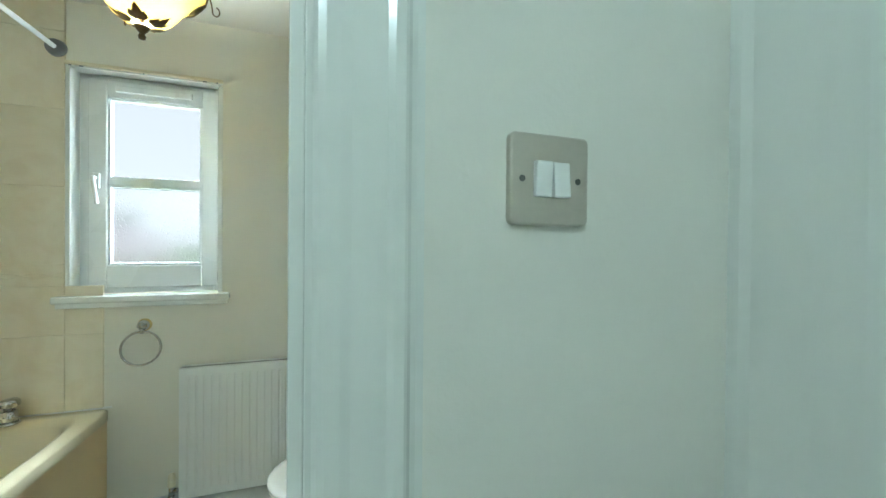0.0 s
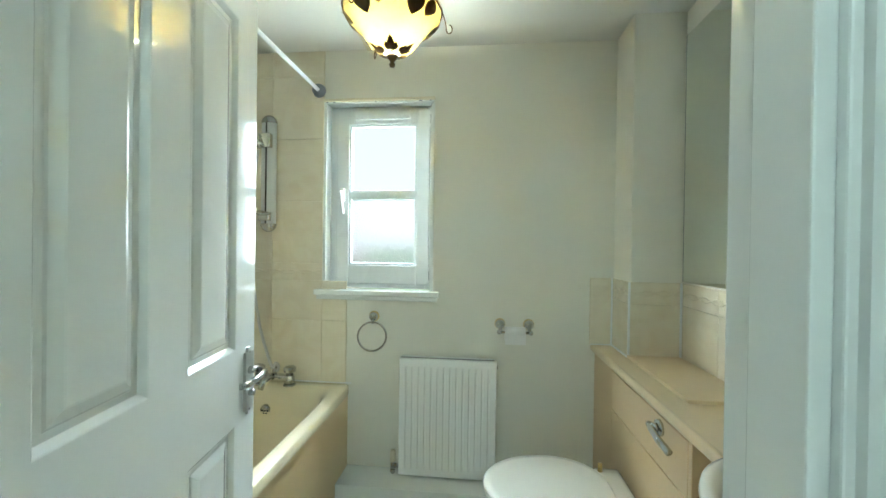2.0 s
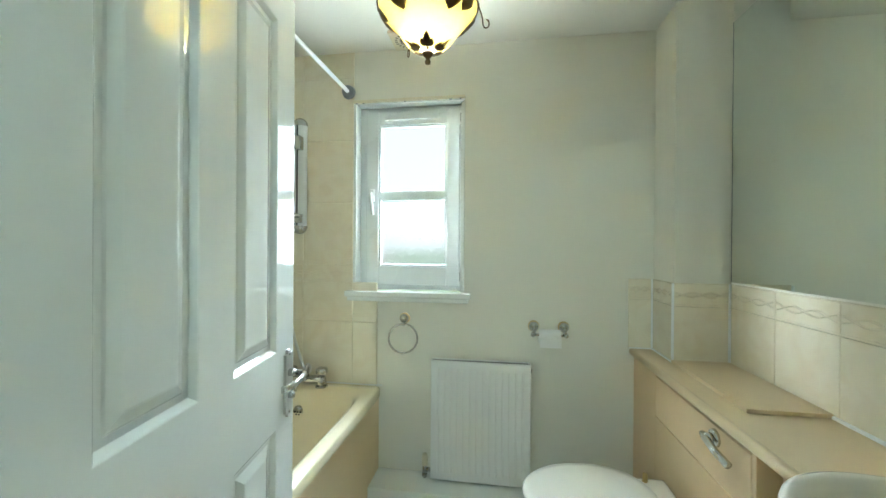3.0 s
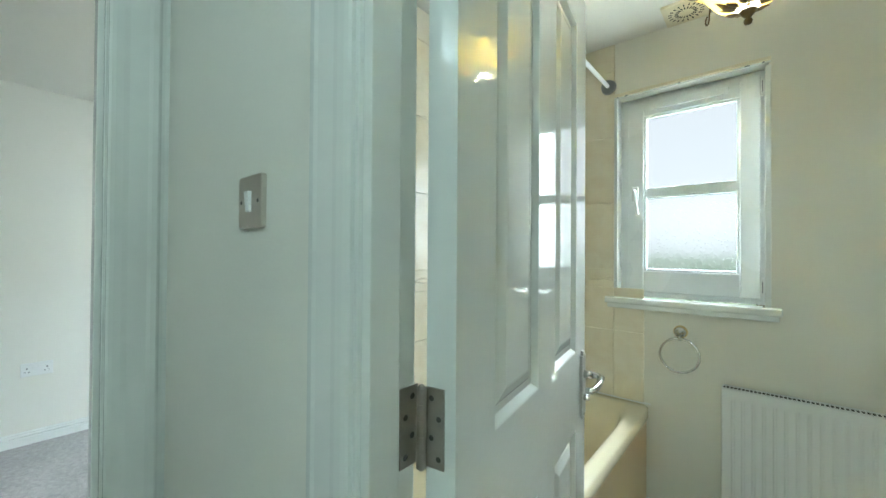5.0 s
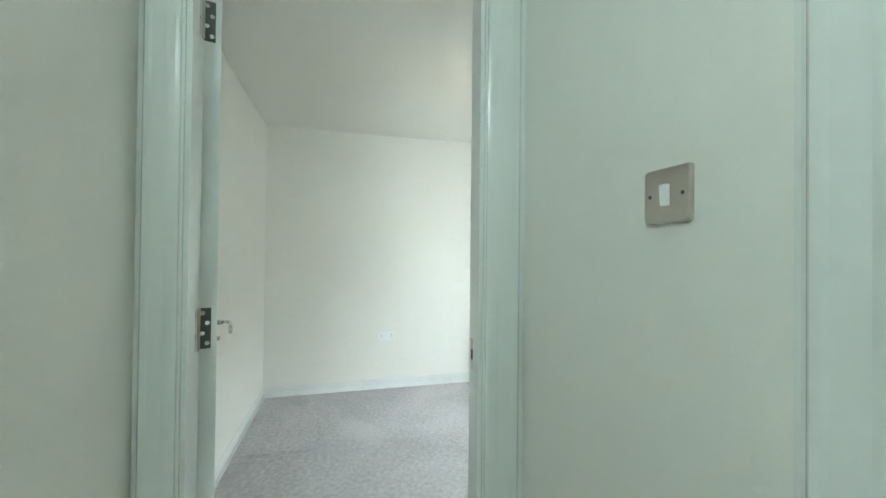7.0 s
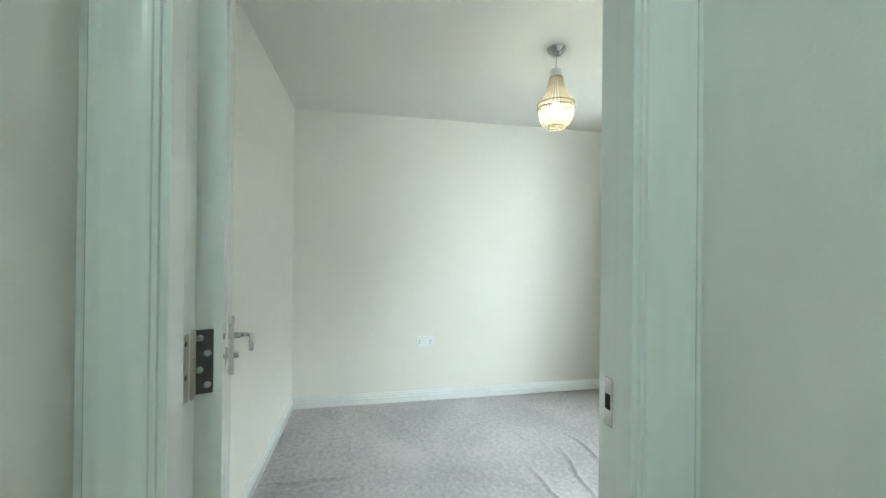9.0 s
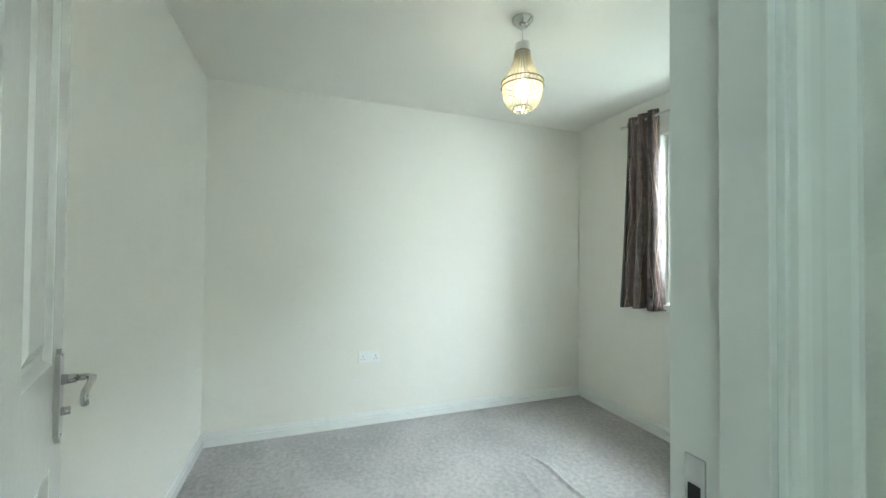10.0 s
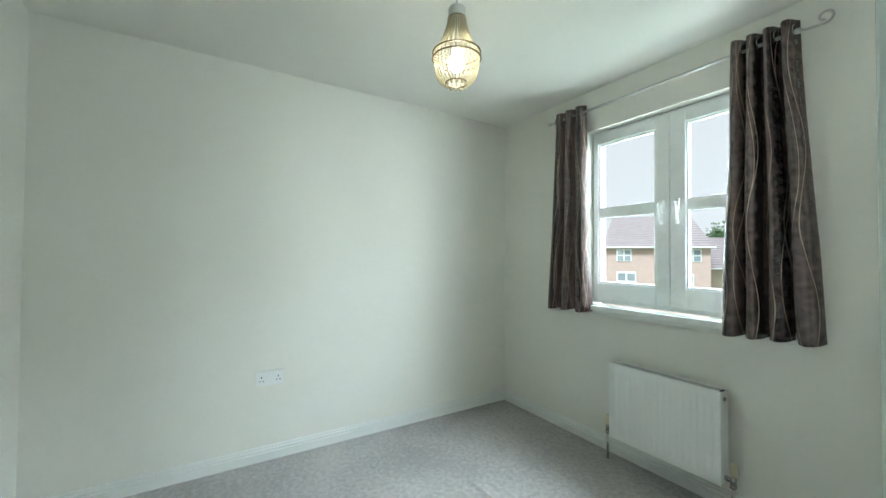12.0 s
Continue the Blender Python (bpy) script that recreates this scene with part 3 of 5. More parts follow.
def lever_handle(parent, u, y, z, sgn, toward, curl=False):
    """Backplate, boss and lever on one face of a door."""
    def yy(d):
        return y + sgn * d
    bm = box(B(), u - 0.0205, yy(0), z - 0.095, u + 0.0205, yy(0.008), z + 0.095, 0.0)
    es = [e for e in bm.edges if abs((e.verts[0].co - e.verts[1].co).y) > 0.004]
    bmesh.ops.bevel(bm, geom=es, offset=0.012, segments=4, affect="EDGES")
    plate = part("backplate", bm, M_satin, parent, "satin chrome backplate")
    zc = z + 0.03
    lv = B()
    cyl(lv, (u, yy(0.006), zc), (u, yy(0.030), zc), 0.011, 0.009)
    r = 0.0085
    pts = [(u, yy(0.028), zc), (u, yy(0.045), zc), (u + toward * 0.012, yy(0.056), zc), (u + toward * 0.05, yy(0.058), zc - 0.001), (u + toward * 0.095, yy(0.056), zc - 0.004)]
    if curl:
        for k in range(8):
            a = k / 7 * 4.6
            pts.append((u + toward * (0.1 + 0.011 * math.sin(a)), yy(0.056), zc - 0.015 + 0.011 * math.cos(a)))
    else:
        pts += [(u + toward * 0.112, yy(0.048), zc - 0.006), (u + toward * 0.116, yy(0.036), zc - 0.007)]
    tube(lv, pts, r if not curl else 0.007, 12)
    part("lever", lv, M_chrome, parent, "chrome lever handle", True)
    kb = cyl(B(), (u, yy(0.006), z - 0.035), (u, yy(0.022), z - 0.035), 0.009, 0.008)
    part("lock_knob", kb, M_chrome, parent, "small chrome turn knob", True)
    for dz in (0.082, -0.082):
        part("screw", cyl(B(), (u, yy(0.007), z + dz), (u, yy(0.0095), z + dz), 0.004, 0.0035, 10), M_chrome, plate)
    return plate


def butt_hinge(parent, z, y, leaf_mat, screw_mat, screw, kx, kr, h=0.103):
    """A butt hinge in a door's local frame: knuckle by the hinge edge, one leaf on the door's edge, one on the jamb."""
    k = B()
    for i in range(5):
        cyl(k, (kx, y - 0.002, z - h / 2 + i * h / 5 + 0.0002), (kx, y - 0.002, z - h / 2 + (i + 1) * h / 5 - 0.0002), kr)
    ball(k, (kx, y - 0.002, z + h / 2 - 0.001), kr * 0.8)
    ball(k, (kx, y - 0.002, z - h / 2 + 0.001), kr * 0.8)
    part("knuckle", k, M_hinge, parent, "satin steel hinge knuckle")
    lf = box(B(), -0.0022, y - 0.032, z - h / 2, 0.0008, y - 0.004, z + h / 2, 0.0008, 1)
    leaf = part("hinge_leaf", lf, leaf_mat, parent, "dull steel hinge leaf")
    for i, dz in enumerate((-0.038, -0.013, 0.013, 0.038)):
        yy = y - (0.013 if i % 2 else 0.024)
        part("screw", cyl(B(), (-0.0022, yy, z + dz), (-0.0030, yy, z + dz), screw, screw * 0.7, 12), screw_mat, leaf, "countersunk screw")
    return leaf


def bathroom_door():
    # opened inwards; the face that was towards the landing is seen
    root = thing("door_bathroom", "white gloss four-panel door standing open into the bathroom", "door", "panel doors", (-1.2335, 0.769, 0), 98.25)
    w = 0.756
    t = 0.044
    panels = [(0.118, 0.327, 0.987, 1.88), (0.443, 0.647, 0.987, 1.88), (0.118, 0.327, 0.22, 0.781), (0.443, 0.647, 0.22, 0.781)]
    leaf = door_leaf(w, t, panels)
    part("leaf", leaf, M_doorgloss, root)
    lever_handle(root, 0.711, -t, 0.885, -1, -1)
    lever_handle(root, 0.711, 0.0, 0.885, 1, -1)
    for z in (1.78, 1.03, 0.25):
        butt_hinge(root, z, 0.004, M_hinge, M_darksteel, 0.0038, -0.0082, 0.0066)
    return root


def bedroom_door():
    root = thing("door_bedroom", "white gloss four-panel door open against the bedroom wall", "door", "panel doors", (-2.125, -0.166, 0), 197.0)
    w, t = 0.740, 0.041
    panels = [(0.114, 0.323, 0.987, 1.88), (0.439, 0.643, 0.987, 1.88), (0.114, 0.323, 0.22, 0.785), (0.439, 0.643, 0.22, 0.785)]
    leaf = door_leaf(w, t, panels)
    part("leaf", leaf, M_doorgloss, root)
    lever_handle(root, 0.684, -t, 0.914, -1, -1, True)
    lever_handle(root, 0.684, 0.0, 0.914, 1, -1, True)
    for z in (1.825, 1.045, 0.25):
        # bedroom leaf's dark reflection is put into its colour, with bright screws
        butt_hinge(root, z, 0.004, M_darksteel, M_chrome, 0.0058, -0.0125, 0.0072)
    return root


def landing_door():
    root = thing("door_landing", "white gloss four-panel door, closed", "door", "panel doors", (0.046, -0.178, 0), 90)
    panels = [(0.115, 0.300, 0.985, 1.88), (0.405, 0.590, 0.985, 1.88), (0.115, 0.300, 0.22, 0.775), (0.405, 0.590, 0.22, 0.775)]
    part("leaf", door_leaf(0.706, 0.034, panels), M_doorgloss, root)
    lever_handle(root, 0.65, 0.0, 0.895, 1, -1)


bathroom_door()
bedroom_door()
landing_door()


def jamb_leaves():
    """The hinge leaves let into the jambs, and the strike plates."""
    for name, at, zs, rz in (("jamb_hinge_leaf", (-1.2505, 0.770, 0), (1.78, 1.03, 0.25), 0), ("jamb_hinge_leaf", (-2.100, -0.1625, 0), (1.825, 1.045, 0.25), 90)):
        for z in zs:
            r = thing(name, "steel hinge leaf screwed to the door jamb", "hinge", "hinge leaves", (at[0], at[1], z), rz)
            part("plate", box(B(), 0.0, -0.034, -0.0515, 0.002, -0.002, 0.0515, 0.0006, 1), M_hinge, r)
            for i, dz in enumerate((-0.038, -0.013, 0.013, 0.038)):
                y = -0.012 if i % 2 else -0.024
                part("screw", cyl(B(), (0.0018, y, dz), (0.003, y, dz), 0.0045, 0.003, 10), M_darksteel, r)
    r = thing("strike_plate", "small chrome strike plate on the door jamb", "strike plate", "", (-2.090, 0.5515, 0.948))
    part("plate", box(B(), -0.012, -0.0025, -0.045, 0.012, 0.0, 0.045, 0.001, 1), M_chrome, r)
    part("latch_hole", box(B(), -0.007, -0.0035, -0.014, 0.006, -0.0022, 0.014), M_dark, r, "dark latch hole")


jamb_leaves()


# ---- windows ----
def window(name, label, x0, x1, z0, z1, lights, yf, bars):
    """A upvc window in the north wall: outer frame and sashes of two panes over each other."""
    root = thing(name, label, "window")
    root["kind"] = "structure"
    fr = 0.042
    d0, d1 = yf - 0.012, yf + 0.06
    f = B()
    box(f, x0, d0, z0, x0 + fr, d1, z1, 0.004)
    box(f, x1 - fr, d0, z0, x1, d1, z1, 0.004)
    box(f, x0 + fr, d0, z0, x1 - fr, d1, z0 + fr, 0.004)
    box(f, x0 + fr, d0, z1 - fr, x1 - fr, d1, z1, 0.004)
    part("window_frame", f, M_upvc, root, "white upvc outer frame")
    for sx0, sx1, px0, px1, hinge_right in lights:
        pz0, pb0, pb1, pz1 = bars
        sz0, sz1 = z0 + 0.024, z1 - 0.024
        s = B()
        e0, e1 = yf - 0.03, yf + 0.03
        box(s, sx0, e0, sz0, px0 - 0.012, e1, sz1, 0.005)
        box(s, px1 + 0.012, e0, sz0, sx1, e1, sz1, 0.005)
        box(s, px0 - 0.012, e0, sz0, px1 + 0.012, e1, pz0 - 0.012, 0.005)
        box(s, px0 - 0.012, e0, pz1 + 0.012, px1 + 0.012, e1, sz1, 0.005)
        box(s, px0 - 0.012, e0 + 0.006, pb0 + 0.010, px1 + 0.012, e1, pb1 - 0.010, 0.004)
        sash = part("sash", s, M_upvc, root, "white upvc opening sash")
        for a, b in ((pz0, pb0), (pb1, pz1)):
            bead = B()
            for q in ((px0 - 0.012, a - 0.012, px0, b + 0.012), (px1, a - 0.012, px1 + 0.012, b + 0.012), (px0, a - 0.012, px1, a), (px0, b, px1, b + 0.012)):
                box(bead, q[0], e0 + 0.008, q[1], q[2], e0 + 0.03, q[3], 0.003)
            part("glazing_bead", bead, M_upvc, sash)
            gl = box(B(), px0 - 0.004, yf, a - 0.004, px1 + 0.004, yf + 0.004, b + 0.004)
            ob = part("pane", gl, M_rainglass if (name == "window_1" and a == pz0) else M_glass, sash, "clear double-glazed pane")
            ob.visible_shadow = False
            gk = B()
            for q in ((px0 - 0.001, a, px0 + 0.002, b), (px1 - 0.002, a, px1 + 0.001, b), (px0, a - 0.001, px1, a + 0.002), (px0, b - 0.002, px1, b + 0.001)):
                box(gk, q[0], e0 + 0.022, q[1], q[2], e0 + 0.031, q[3])
            part("gasket", gk, M_greyend, sash, "dark rubber gasket")
        hx = (sx0 + px0 - 0.012) / 2 if hinge_right else (px1 + 0.012 + sx1) / 2
        hz = (pb0 + pb1) / 2
        hd = B()
        box(hd, hx - 0.014, e0 - 0.016, hz - 0.035, hx + 0.014, e0 + 0.001, hz + 0.035, 0.005)
        tube(hd, [(hx, e0 - 0.012, hz + 0.012), (hx, e0 - 0.035, hz + 0.012), (hx + 0.004, e0 - 0.042, hz), (hx + 0.010, e0 - 0.042, hz - 0.05), (hx + 0.016, e0 - 0.036, hz - 0.105)], 0.008, 10)
        part("window_handle", hd, M_white, sash, "white plastic espagnolette handle", True)
    return root


w1 = window("window_1", "white upvc bathroom window with two panes, shut", -1.452, -0.88, 1.045, 2.034, [(-1.415, -0.905, -1.333, -0.984, True)], 2.48, (1.183, 1.526, 1.576, 1.92))
v = box(B(), -1.31, 2.436, 1.955, -1.01, 2.452, 1.985, 0.004)
for _z in (1.915, 1.085):
    part("window_hinge", box(B(), -0.9045, 2.436, _z, -0.8935, 2.452, _z + 0.075, 0.002), M_white, w1, "white friction hinge cover")
    part("hinge_gap", box(B(), -0.9005, 2.4345, _z + 0.012, -0.8975, 2.4365, _z + 0.060), M_greyend, w1)
part("trickle_vent", v, M_upvc, w1, "white slotted trickle vent")
part("cracked_sealant", box(B(), -1.47, 2.389, 2.036, -0.872, 2.402, 2.052, 0.004), M_cap, w1, "stained bead of sealant")
for _x, _l in ((-1.455, 0.010), (-1.418, 0.014), (-1.19, 0.006), (-0.955, 0.016), (-0.90, 0.008)):
    part("chip", box(B(), _x, 2.3935, 2.031, _x + _l, 2.3975, 2.036), M_greyend, w1, "dark chip in the old paint")
window("window_2", "white upvc bedroom window with two opening casements, shut", -3.70, -2.68, 0.90, 2.04,
       [(-3.684, -3.197, -3.640, -3.286, False), (-3.193, -2.70, -3.099, -2.745, True)], 2.48, (1.045, 1.462, 1.530, 1.94))


def sill(name, x0, x1, z0, z1, y_front, label):
    bm = box(B(), x0, y_front, z0, x1, NORTH - 0.001, z1, 0.008, 3)
    box(bm, x0 + 0.06, NORTH - 0.02, z0 + 0.006, x1 - 0.06, 2.466, z1 - 0.002)
    box(bm, x0 + 0.01, y_front + 0.014, z0 - 0.022, x1 - 0.01, NORTH - 0.001, z0 + 0.004, 0.004)
    return solid(name, bm, M_gloss, label, "window sill", "structure")


sill("window_sill_bathroom", -1.503, -0.838, 1.012, 1.043, 2.365, "white gloss window board in the bathroom")
sill("window_sill_bedroom", -3.76, -2.62, 0.862, 0.896, 2.345, "white gloss window board in the bedroom")
rv = B()
box(rv, -1.474, 2.395, 1.043, -1.450, 2.466, 2.036, 0.003)
box(rv, -1.4495, 2.395, 2.029, -0.872, 2.466, 2.0355, 0.002)
box(rv, -0.892, 2.397, 1.043, -0.872, 2.468, 2.0215, 0.003)
solid("trim_bathroom_reveal", rv, M_gloss, "white painted window reveal", "reveal", "structure")


# ---- switches and socket ----
def switch(name, x, z, gangs):
    r = thing(name, "brushed steel light switch with white rocker%s on the landing wall" % ("s" if gangs > 1 else ""), "light switch", "light switches", (x, LAND_N, z))
    bm = B()
    rings = []
    for half, y in ((0.0425, 0.0), (0.0425, -0.006), (0.0418, -0.0074), (0.0404, -0.008)):
        ring = []
        for cx, cz, a0 in ((1, 1, 0), (-1, 1, 90), (-1, -1, 180), (1, -1, 270)):
            for k in range(5):
                a = radians(a0 + k * 22.5)
                ring.append(bm.verts.new((cx * (half - 0.006) + 0.006 * math.cos(a), y, cz * (half - 0.006) + 0.006 * math.sin(a))))
        rings.append(ring)
    for p, q in zip(rings, rings[1:]):
        for k in range(20):
            bm.faces.new((p[k], p[(k + 1) % 20], q[(k + 1) % 20], q[k]))
    bm.faces.new(rings[-1])
    part("plate", bm, M_steel, r)
    for i in range(gangs):
        c = (i - (gangs - 1) / 2) * 0.0195 if gangs > 1 else 0.0
        hw = 0.0088 if gangs > 1 else 0.0075
        k = box(B(), c - hw, -0.013, -0.0165, c + hw, -0.006, 0.0165, 0.0015)
        for v in k.verts:
            if v.co.y < -0.009:
                v.co.y += 0.0014 * (v.co.z / 0.0165) * (1 if i % 2 else -1)
        part("rocker", k, M_white, r, "white plastic rocker")
    for sx in (-0.0302, 0.0302):
        s = cyl(B(), (sx, -0.0065, 0), (sx, -0.0085, 0), 0.0036, 0.003, 12)
        part("screw", s, M_darksteel, r, "dull screw head")


switch("light_switch", -0.228, 1.334, 2)
switch("light_switch", -1.526, 1.335, 1)


def socket():
    r = thing("wall_socket", "white double wall socket above the skirting", "socket", "", (BED_W, 0.573, 0.478), 90)
    part("plate", box(B(), -0.073, -0.010, -0.043, 0.073, 0.0, 0.043, 0.004), M_white, r)
    for c in (-0.045, 0.045):
        h = B()
        box(h, c - 0.003, -0.0108, 0.003, c + 0.003, -0.0095, 0.012)
        box(h, c - 0.013, -0.0108, -0.016, c - 0.006, -0.0095, -0.012)
        box(h, c + 0.006, -0.0108, -0.016, c + 0.013, -0.0095, -0.012)
        part("pin_holes", h, M_dark, r, "dark pin holes")
    for c in (-0.012, 0.012):
        part("rocker", box(B(), c - 0.0075, -0.0145, 0.008, c + 0.0075, -0.009, 0.028, 0.0015), M_white, r)


socket()


# ---- radiators ----
def radiator(name, label, x0, x1, y_front, y_back, z0, z1, ribs, valve_side):
    r = thing(name, label, "radiator", "radiators", (x0, 0, 0))
    L = x1 - x0
    yf, yb = y_front, y_back
    # pressed front panel: flutes sunk between the ribs, plain margins
    bm = B()
    mx, mz = 0.022, 0.034
    n = ribs
    pitch = (L - 2 * mx) / n
    prof = [(0.0, 0.008), (0.003, 0.0), (mx, 0.0)]
    for i in range(n):
        a = mx + i * pitch
        prof += [(a + pitch * 0.30, 0.0), (a + pitch * 0.42, 0.0024), (a + pitch * 0.58, 0.0024), (a + pitch * 0.70, 0.0)]
    prof += [(L - mx, 0.0), (L - 0.003, 0.0), (L, 0.008)]
    zz = [(z0, 0.0, 0.008), (z0 + 0.004, 0.0, 0.0), (z0 + mz, 0.0, 0.0), (z0 + mz + 0.012, 1.0, 0.0), (z1 - mz - 0.012, 1.0, 0.0), (z1 - mz, 0.0, 0.0), (z1 - 0.004, 0.0, 0.0), (z1, 0.0, 0.008)]
    rows = [[bm.verts.new((x, yf + (d * k if 0.003 < x < L - 0.003 else d) + e, z)) for x, d in prof] for z, k, e in zz]
    for a, b in zip(rows, rows[1:]):
        for i in range(len(prof) - 1):
            bm.faces.new((a[i], a[i + 1], b[i + 1], b[i]))
    part("front_panel", bm, M_enamel, r, "pressed steel panel with upright flutes")
    part("rear_panel", box(B(), 0.01, yb - 0.012, z0 + 0.01, L - 0.01, yb, z1 - 0.02, 0.004), M_enamel, r)
    fin = B()
    k = 0
    while 0.03 + k * 0.022 < L - 0.03:
        x = 0.03 + k * 0.022
        box(fin, x, yf + 0.018, z0 + 0.03, x + 0.002, yb - 0.012, z1 - 0.07)
        k += 1
    part("convector_fins", fin, M_enamel, r)
    top = B()
    box(top, 0.004, yf + 0.006, z1 - 0.012, L - 0.004, yf + 0.012, z1, 0.002)
    box(top, 0.004, yb - 0.010, z1 - 0.012, L - 0.004, yb, z1 + 0.002, 0.002)
    k = 0
    while 0.012 + k * 0.0125 < L - 0.012:
        x = 0.012 + k * 0.0125
        box(top, x, yf + 0.012, z1 - 0.003, x + 0.0040, yb - 0.008, z1 + 0.0005)
        k += 1
    part("top_grille", top, M_enamel, r, "slotted white top grille")
    # near-black sheet just under the slats, painting in the shade between them
    part("grille_shade", box(B(), 0.006, yf + 0.0125, z1 - 0.012, L - 0.006, yb - 0.0105, z1 - 0.002), M_dark, r, "dark sheet for the shade under the grille")
    for x in (0.0, L - 0.005):
        part("side_panel", box(B(), x, yf + 0.006, z0 + 0.012, x + 0.005, yb, z1 - 0.002, 0.002), M_enamel, r)
    for x in (0.1, L - 0.1):
        part("wall_bracket", box(B(), x - 0.015, yb, z0 + 0.05, x + 0.015, NORTH, z1 - 0.08), M_enamel, r)
    for side, low in valve_side:
        x = -0.032 if side < 0 else L + 0.032
        yv = (yf + yb) / 2
        zv = z0 + 0.035
        v = B()
        cyl(v, (x, yv, zv), (x + (0.045 if side < 0 else -0.045), yv, zv), 0.011)
        cyl(v, (x, yv, zv - 0.03), (x, yv, zv + 0.022), 0.012)
        cyl(v, (x, yv, low), (x, yv, zv - 0.02), 0.0075)
        cyl(v, (x, yv, zv - 0.034), (x, yv, zv - 0.02), 0.014, 0.014, 6)
        valve = part("valve", v, M_chrome, r, "tarnished chrome valve on a pipe", True)
        c = B()
        lathe(c, [(0.0, 0.0), (0.014, 0.0), (0.016, 0.004), (0.014, 0.05), (0.011, 0.058), (0.0, 0.06)], (x, yv, zv + 0.02), 14)
        part("valve_cap", c, M_cap, valve, "yellowed plastic cap", True)
    plug = cyl(B(), (L - 0.001, yf + 0.03, z1 - 0.035), (L + 0.005, yf + 0.03, z1 - 0.035), 0.011, 0.010)
    part("bleed_plug", plug, M_chrome, r, "chrome bleed plug", True)
    return r


radiator("radiator", "white panel radiator on the bathroom wall above a ledge", -1.028, -0.540, 2.325, 2.375, 0.119, 0.712, 14, [(-1, 0.112)])
radiator("radiator", "long white panel radiator under the bedroom window", -3.452, -2.878, 2.268, 2.345, 0.150, 0.584, 17, [(-1, 0.0), (1, 0.0)])

# ---- bathroom ----
solid("trim_pipe_boxing", box(B(), -1.318, 2.225, 0.0, -0.075, NORTH - 0.001, 0.112, 0.004), M_gloss, "white painted boxed-in ledge along the bathroom wall", "boxing", "structure")


def superellipse(cx, cy, a, b, n, k, seg):
    t = math.tau * k / seg
    c, s = math.cos(t), math.sin(t)
    return cx + a * math.copysign(abs(c) ** (2 / n), c), cy + b * math.copysign(abs(s) ** (2 / n), s)


def bathtub():
    r = thing("bathtub", "ivory acrylic bathtub with a plain panel along its side", "bathtub", "", (0, 0, 0))
    x0, x1, y0, y1, zt = BATH_W + 0.003, -1.300, BATH_S + 0.003, NORTH - 0.003, 0.545
    cx, cy = (x0 + x1) / 2, (y0 + y1) / 2
    seg = 72
    bm = B()
    # outside edge, rim, then down the well
    spec = [(0.0, -0.045, 30, 1.0), (0.0, -0.008, 30, 1.0), (0.007, 0.0, 26, 1.0), (0.045, 0.002, 9, 1.0), (0.055, 0.0, 8, 1.0), (0.068, -0.02, 7, 1.0),
            (0.085, -0.12, 6, 1.0), (0.105, -0.26, 5.5, 1.0), (0.14, -0.36, 5, 1.0), (0.20, -0.395, 4, 1.0)]
    rings = []
    for inset, dz, n, _ in spec:
        ring = []
        a, b = (x1 - x0) / 2 - inset, (y1 - y0) / 2 - inset * 1.35
        for k in range(seg):
            x, y = superellipse(cx, cy, a, b, n, k, seg)
            ring.append(bm.verts.new((x, y, zt + dz)))
        rings.append(ring)
    for p, q in zip(rings, rings[1:]):
        for k in range(seg):
            bm.faces.new((p[k], p[(k + 1) % seg], q[(k + 1) % seg], q[k]))
    bm.faces.new(rings[-1])
    part("tub", bm, M_bath, r, "", True)
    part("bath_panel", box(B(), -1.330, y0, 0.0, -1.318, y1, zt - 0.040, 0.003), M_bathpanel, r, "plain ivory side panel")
    part("sealant", box(B(), x0 + 0.05, NORTH - 0.007, zt - 0.002, x1, NORTH - 0.0005, zt + 0.006, 0.002), M_white, r)
    # overflow in the end of the well, with its holes
    o = B()
    cyl(o, (-1.712, 2.296, 0.428), (-1.712, 2.280, 0.425), 0.030, 0.026, 24)
    part("overflow", o, M_chrome, r, "round chrome overflow cover", True)
    hl = B()
    for k in range(7):
        a = math.tau * k / 6
        dx, dz = (0.0, 0.0) if k == 6 else (0.015 * math.cos(a), 0.015 * math.sin(a))
        cyl(hl, (-1.712 + dx, 2.283, 0.426 + dz), (-1.712 + dx, 2.2785, 0.425 + dz), 0.0045, seg=8)
    part("overflow_holes", hl, M_dark, r)
    return r


bathtub()


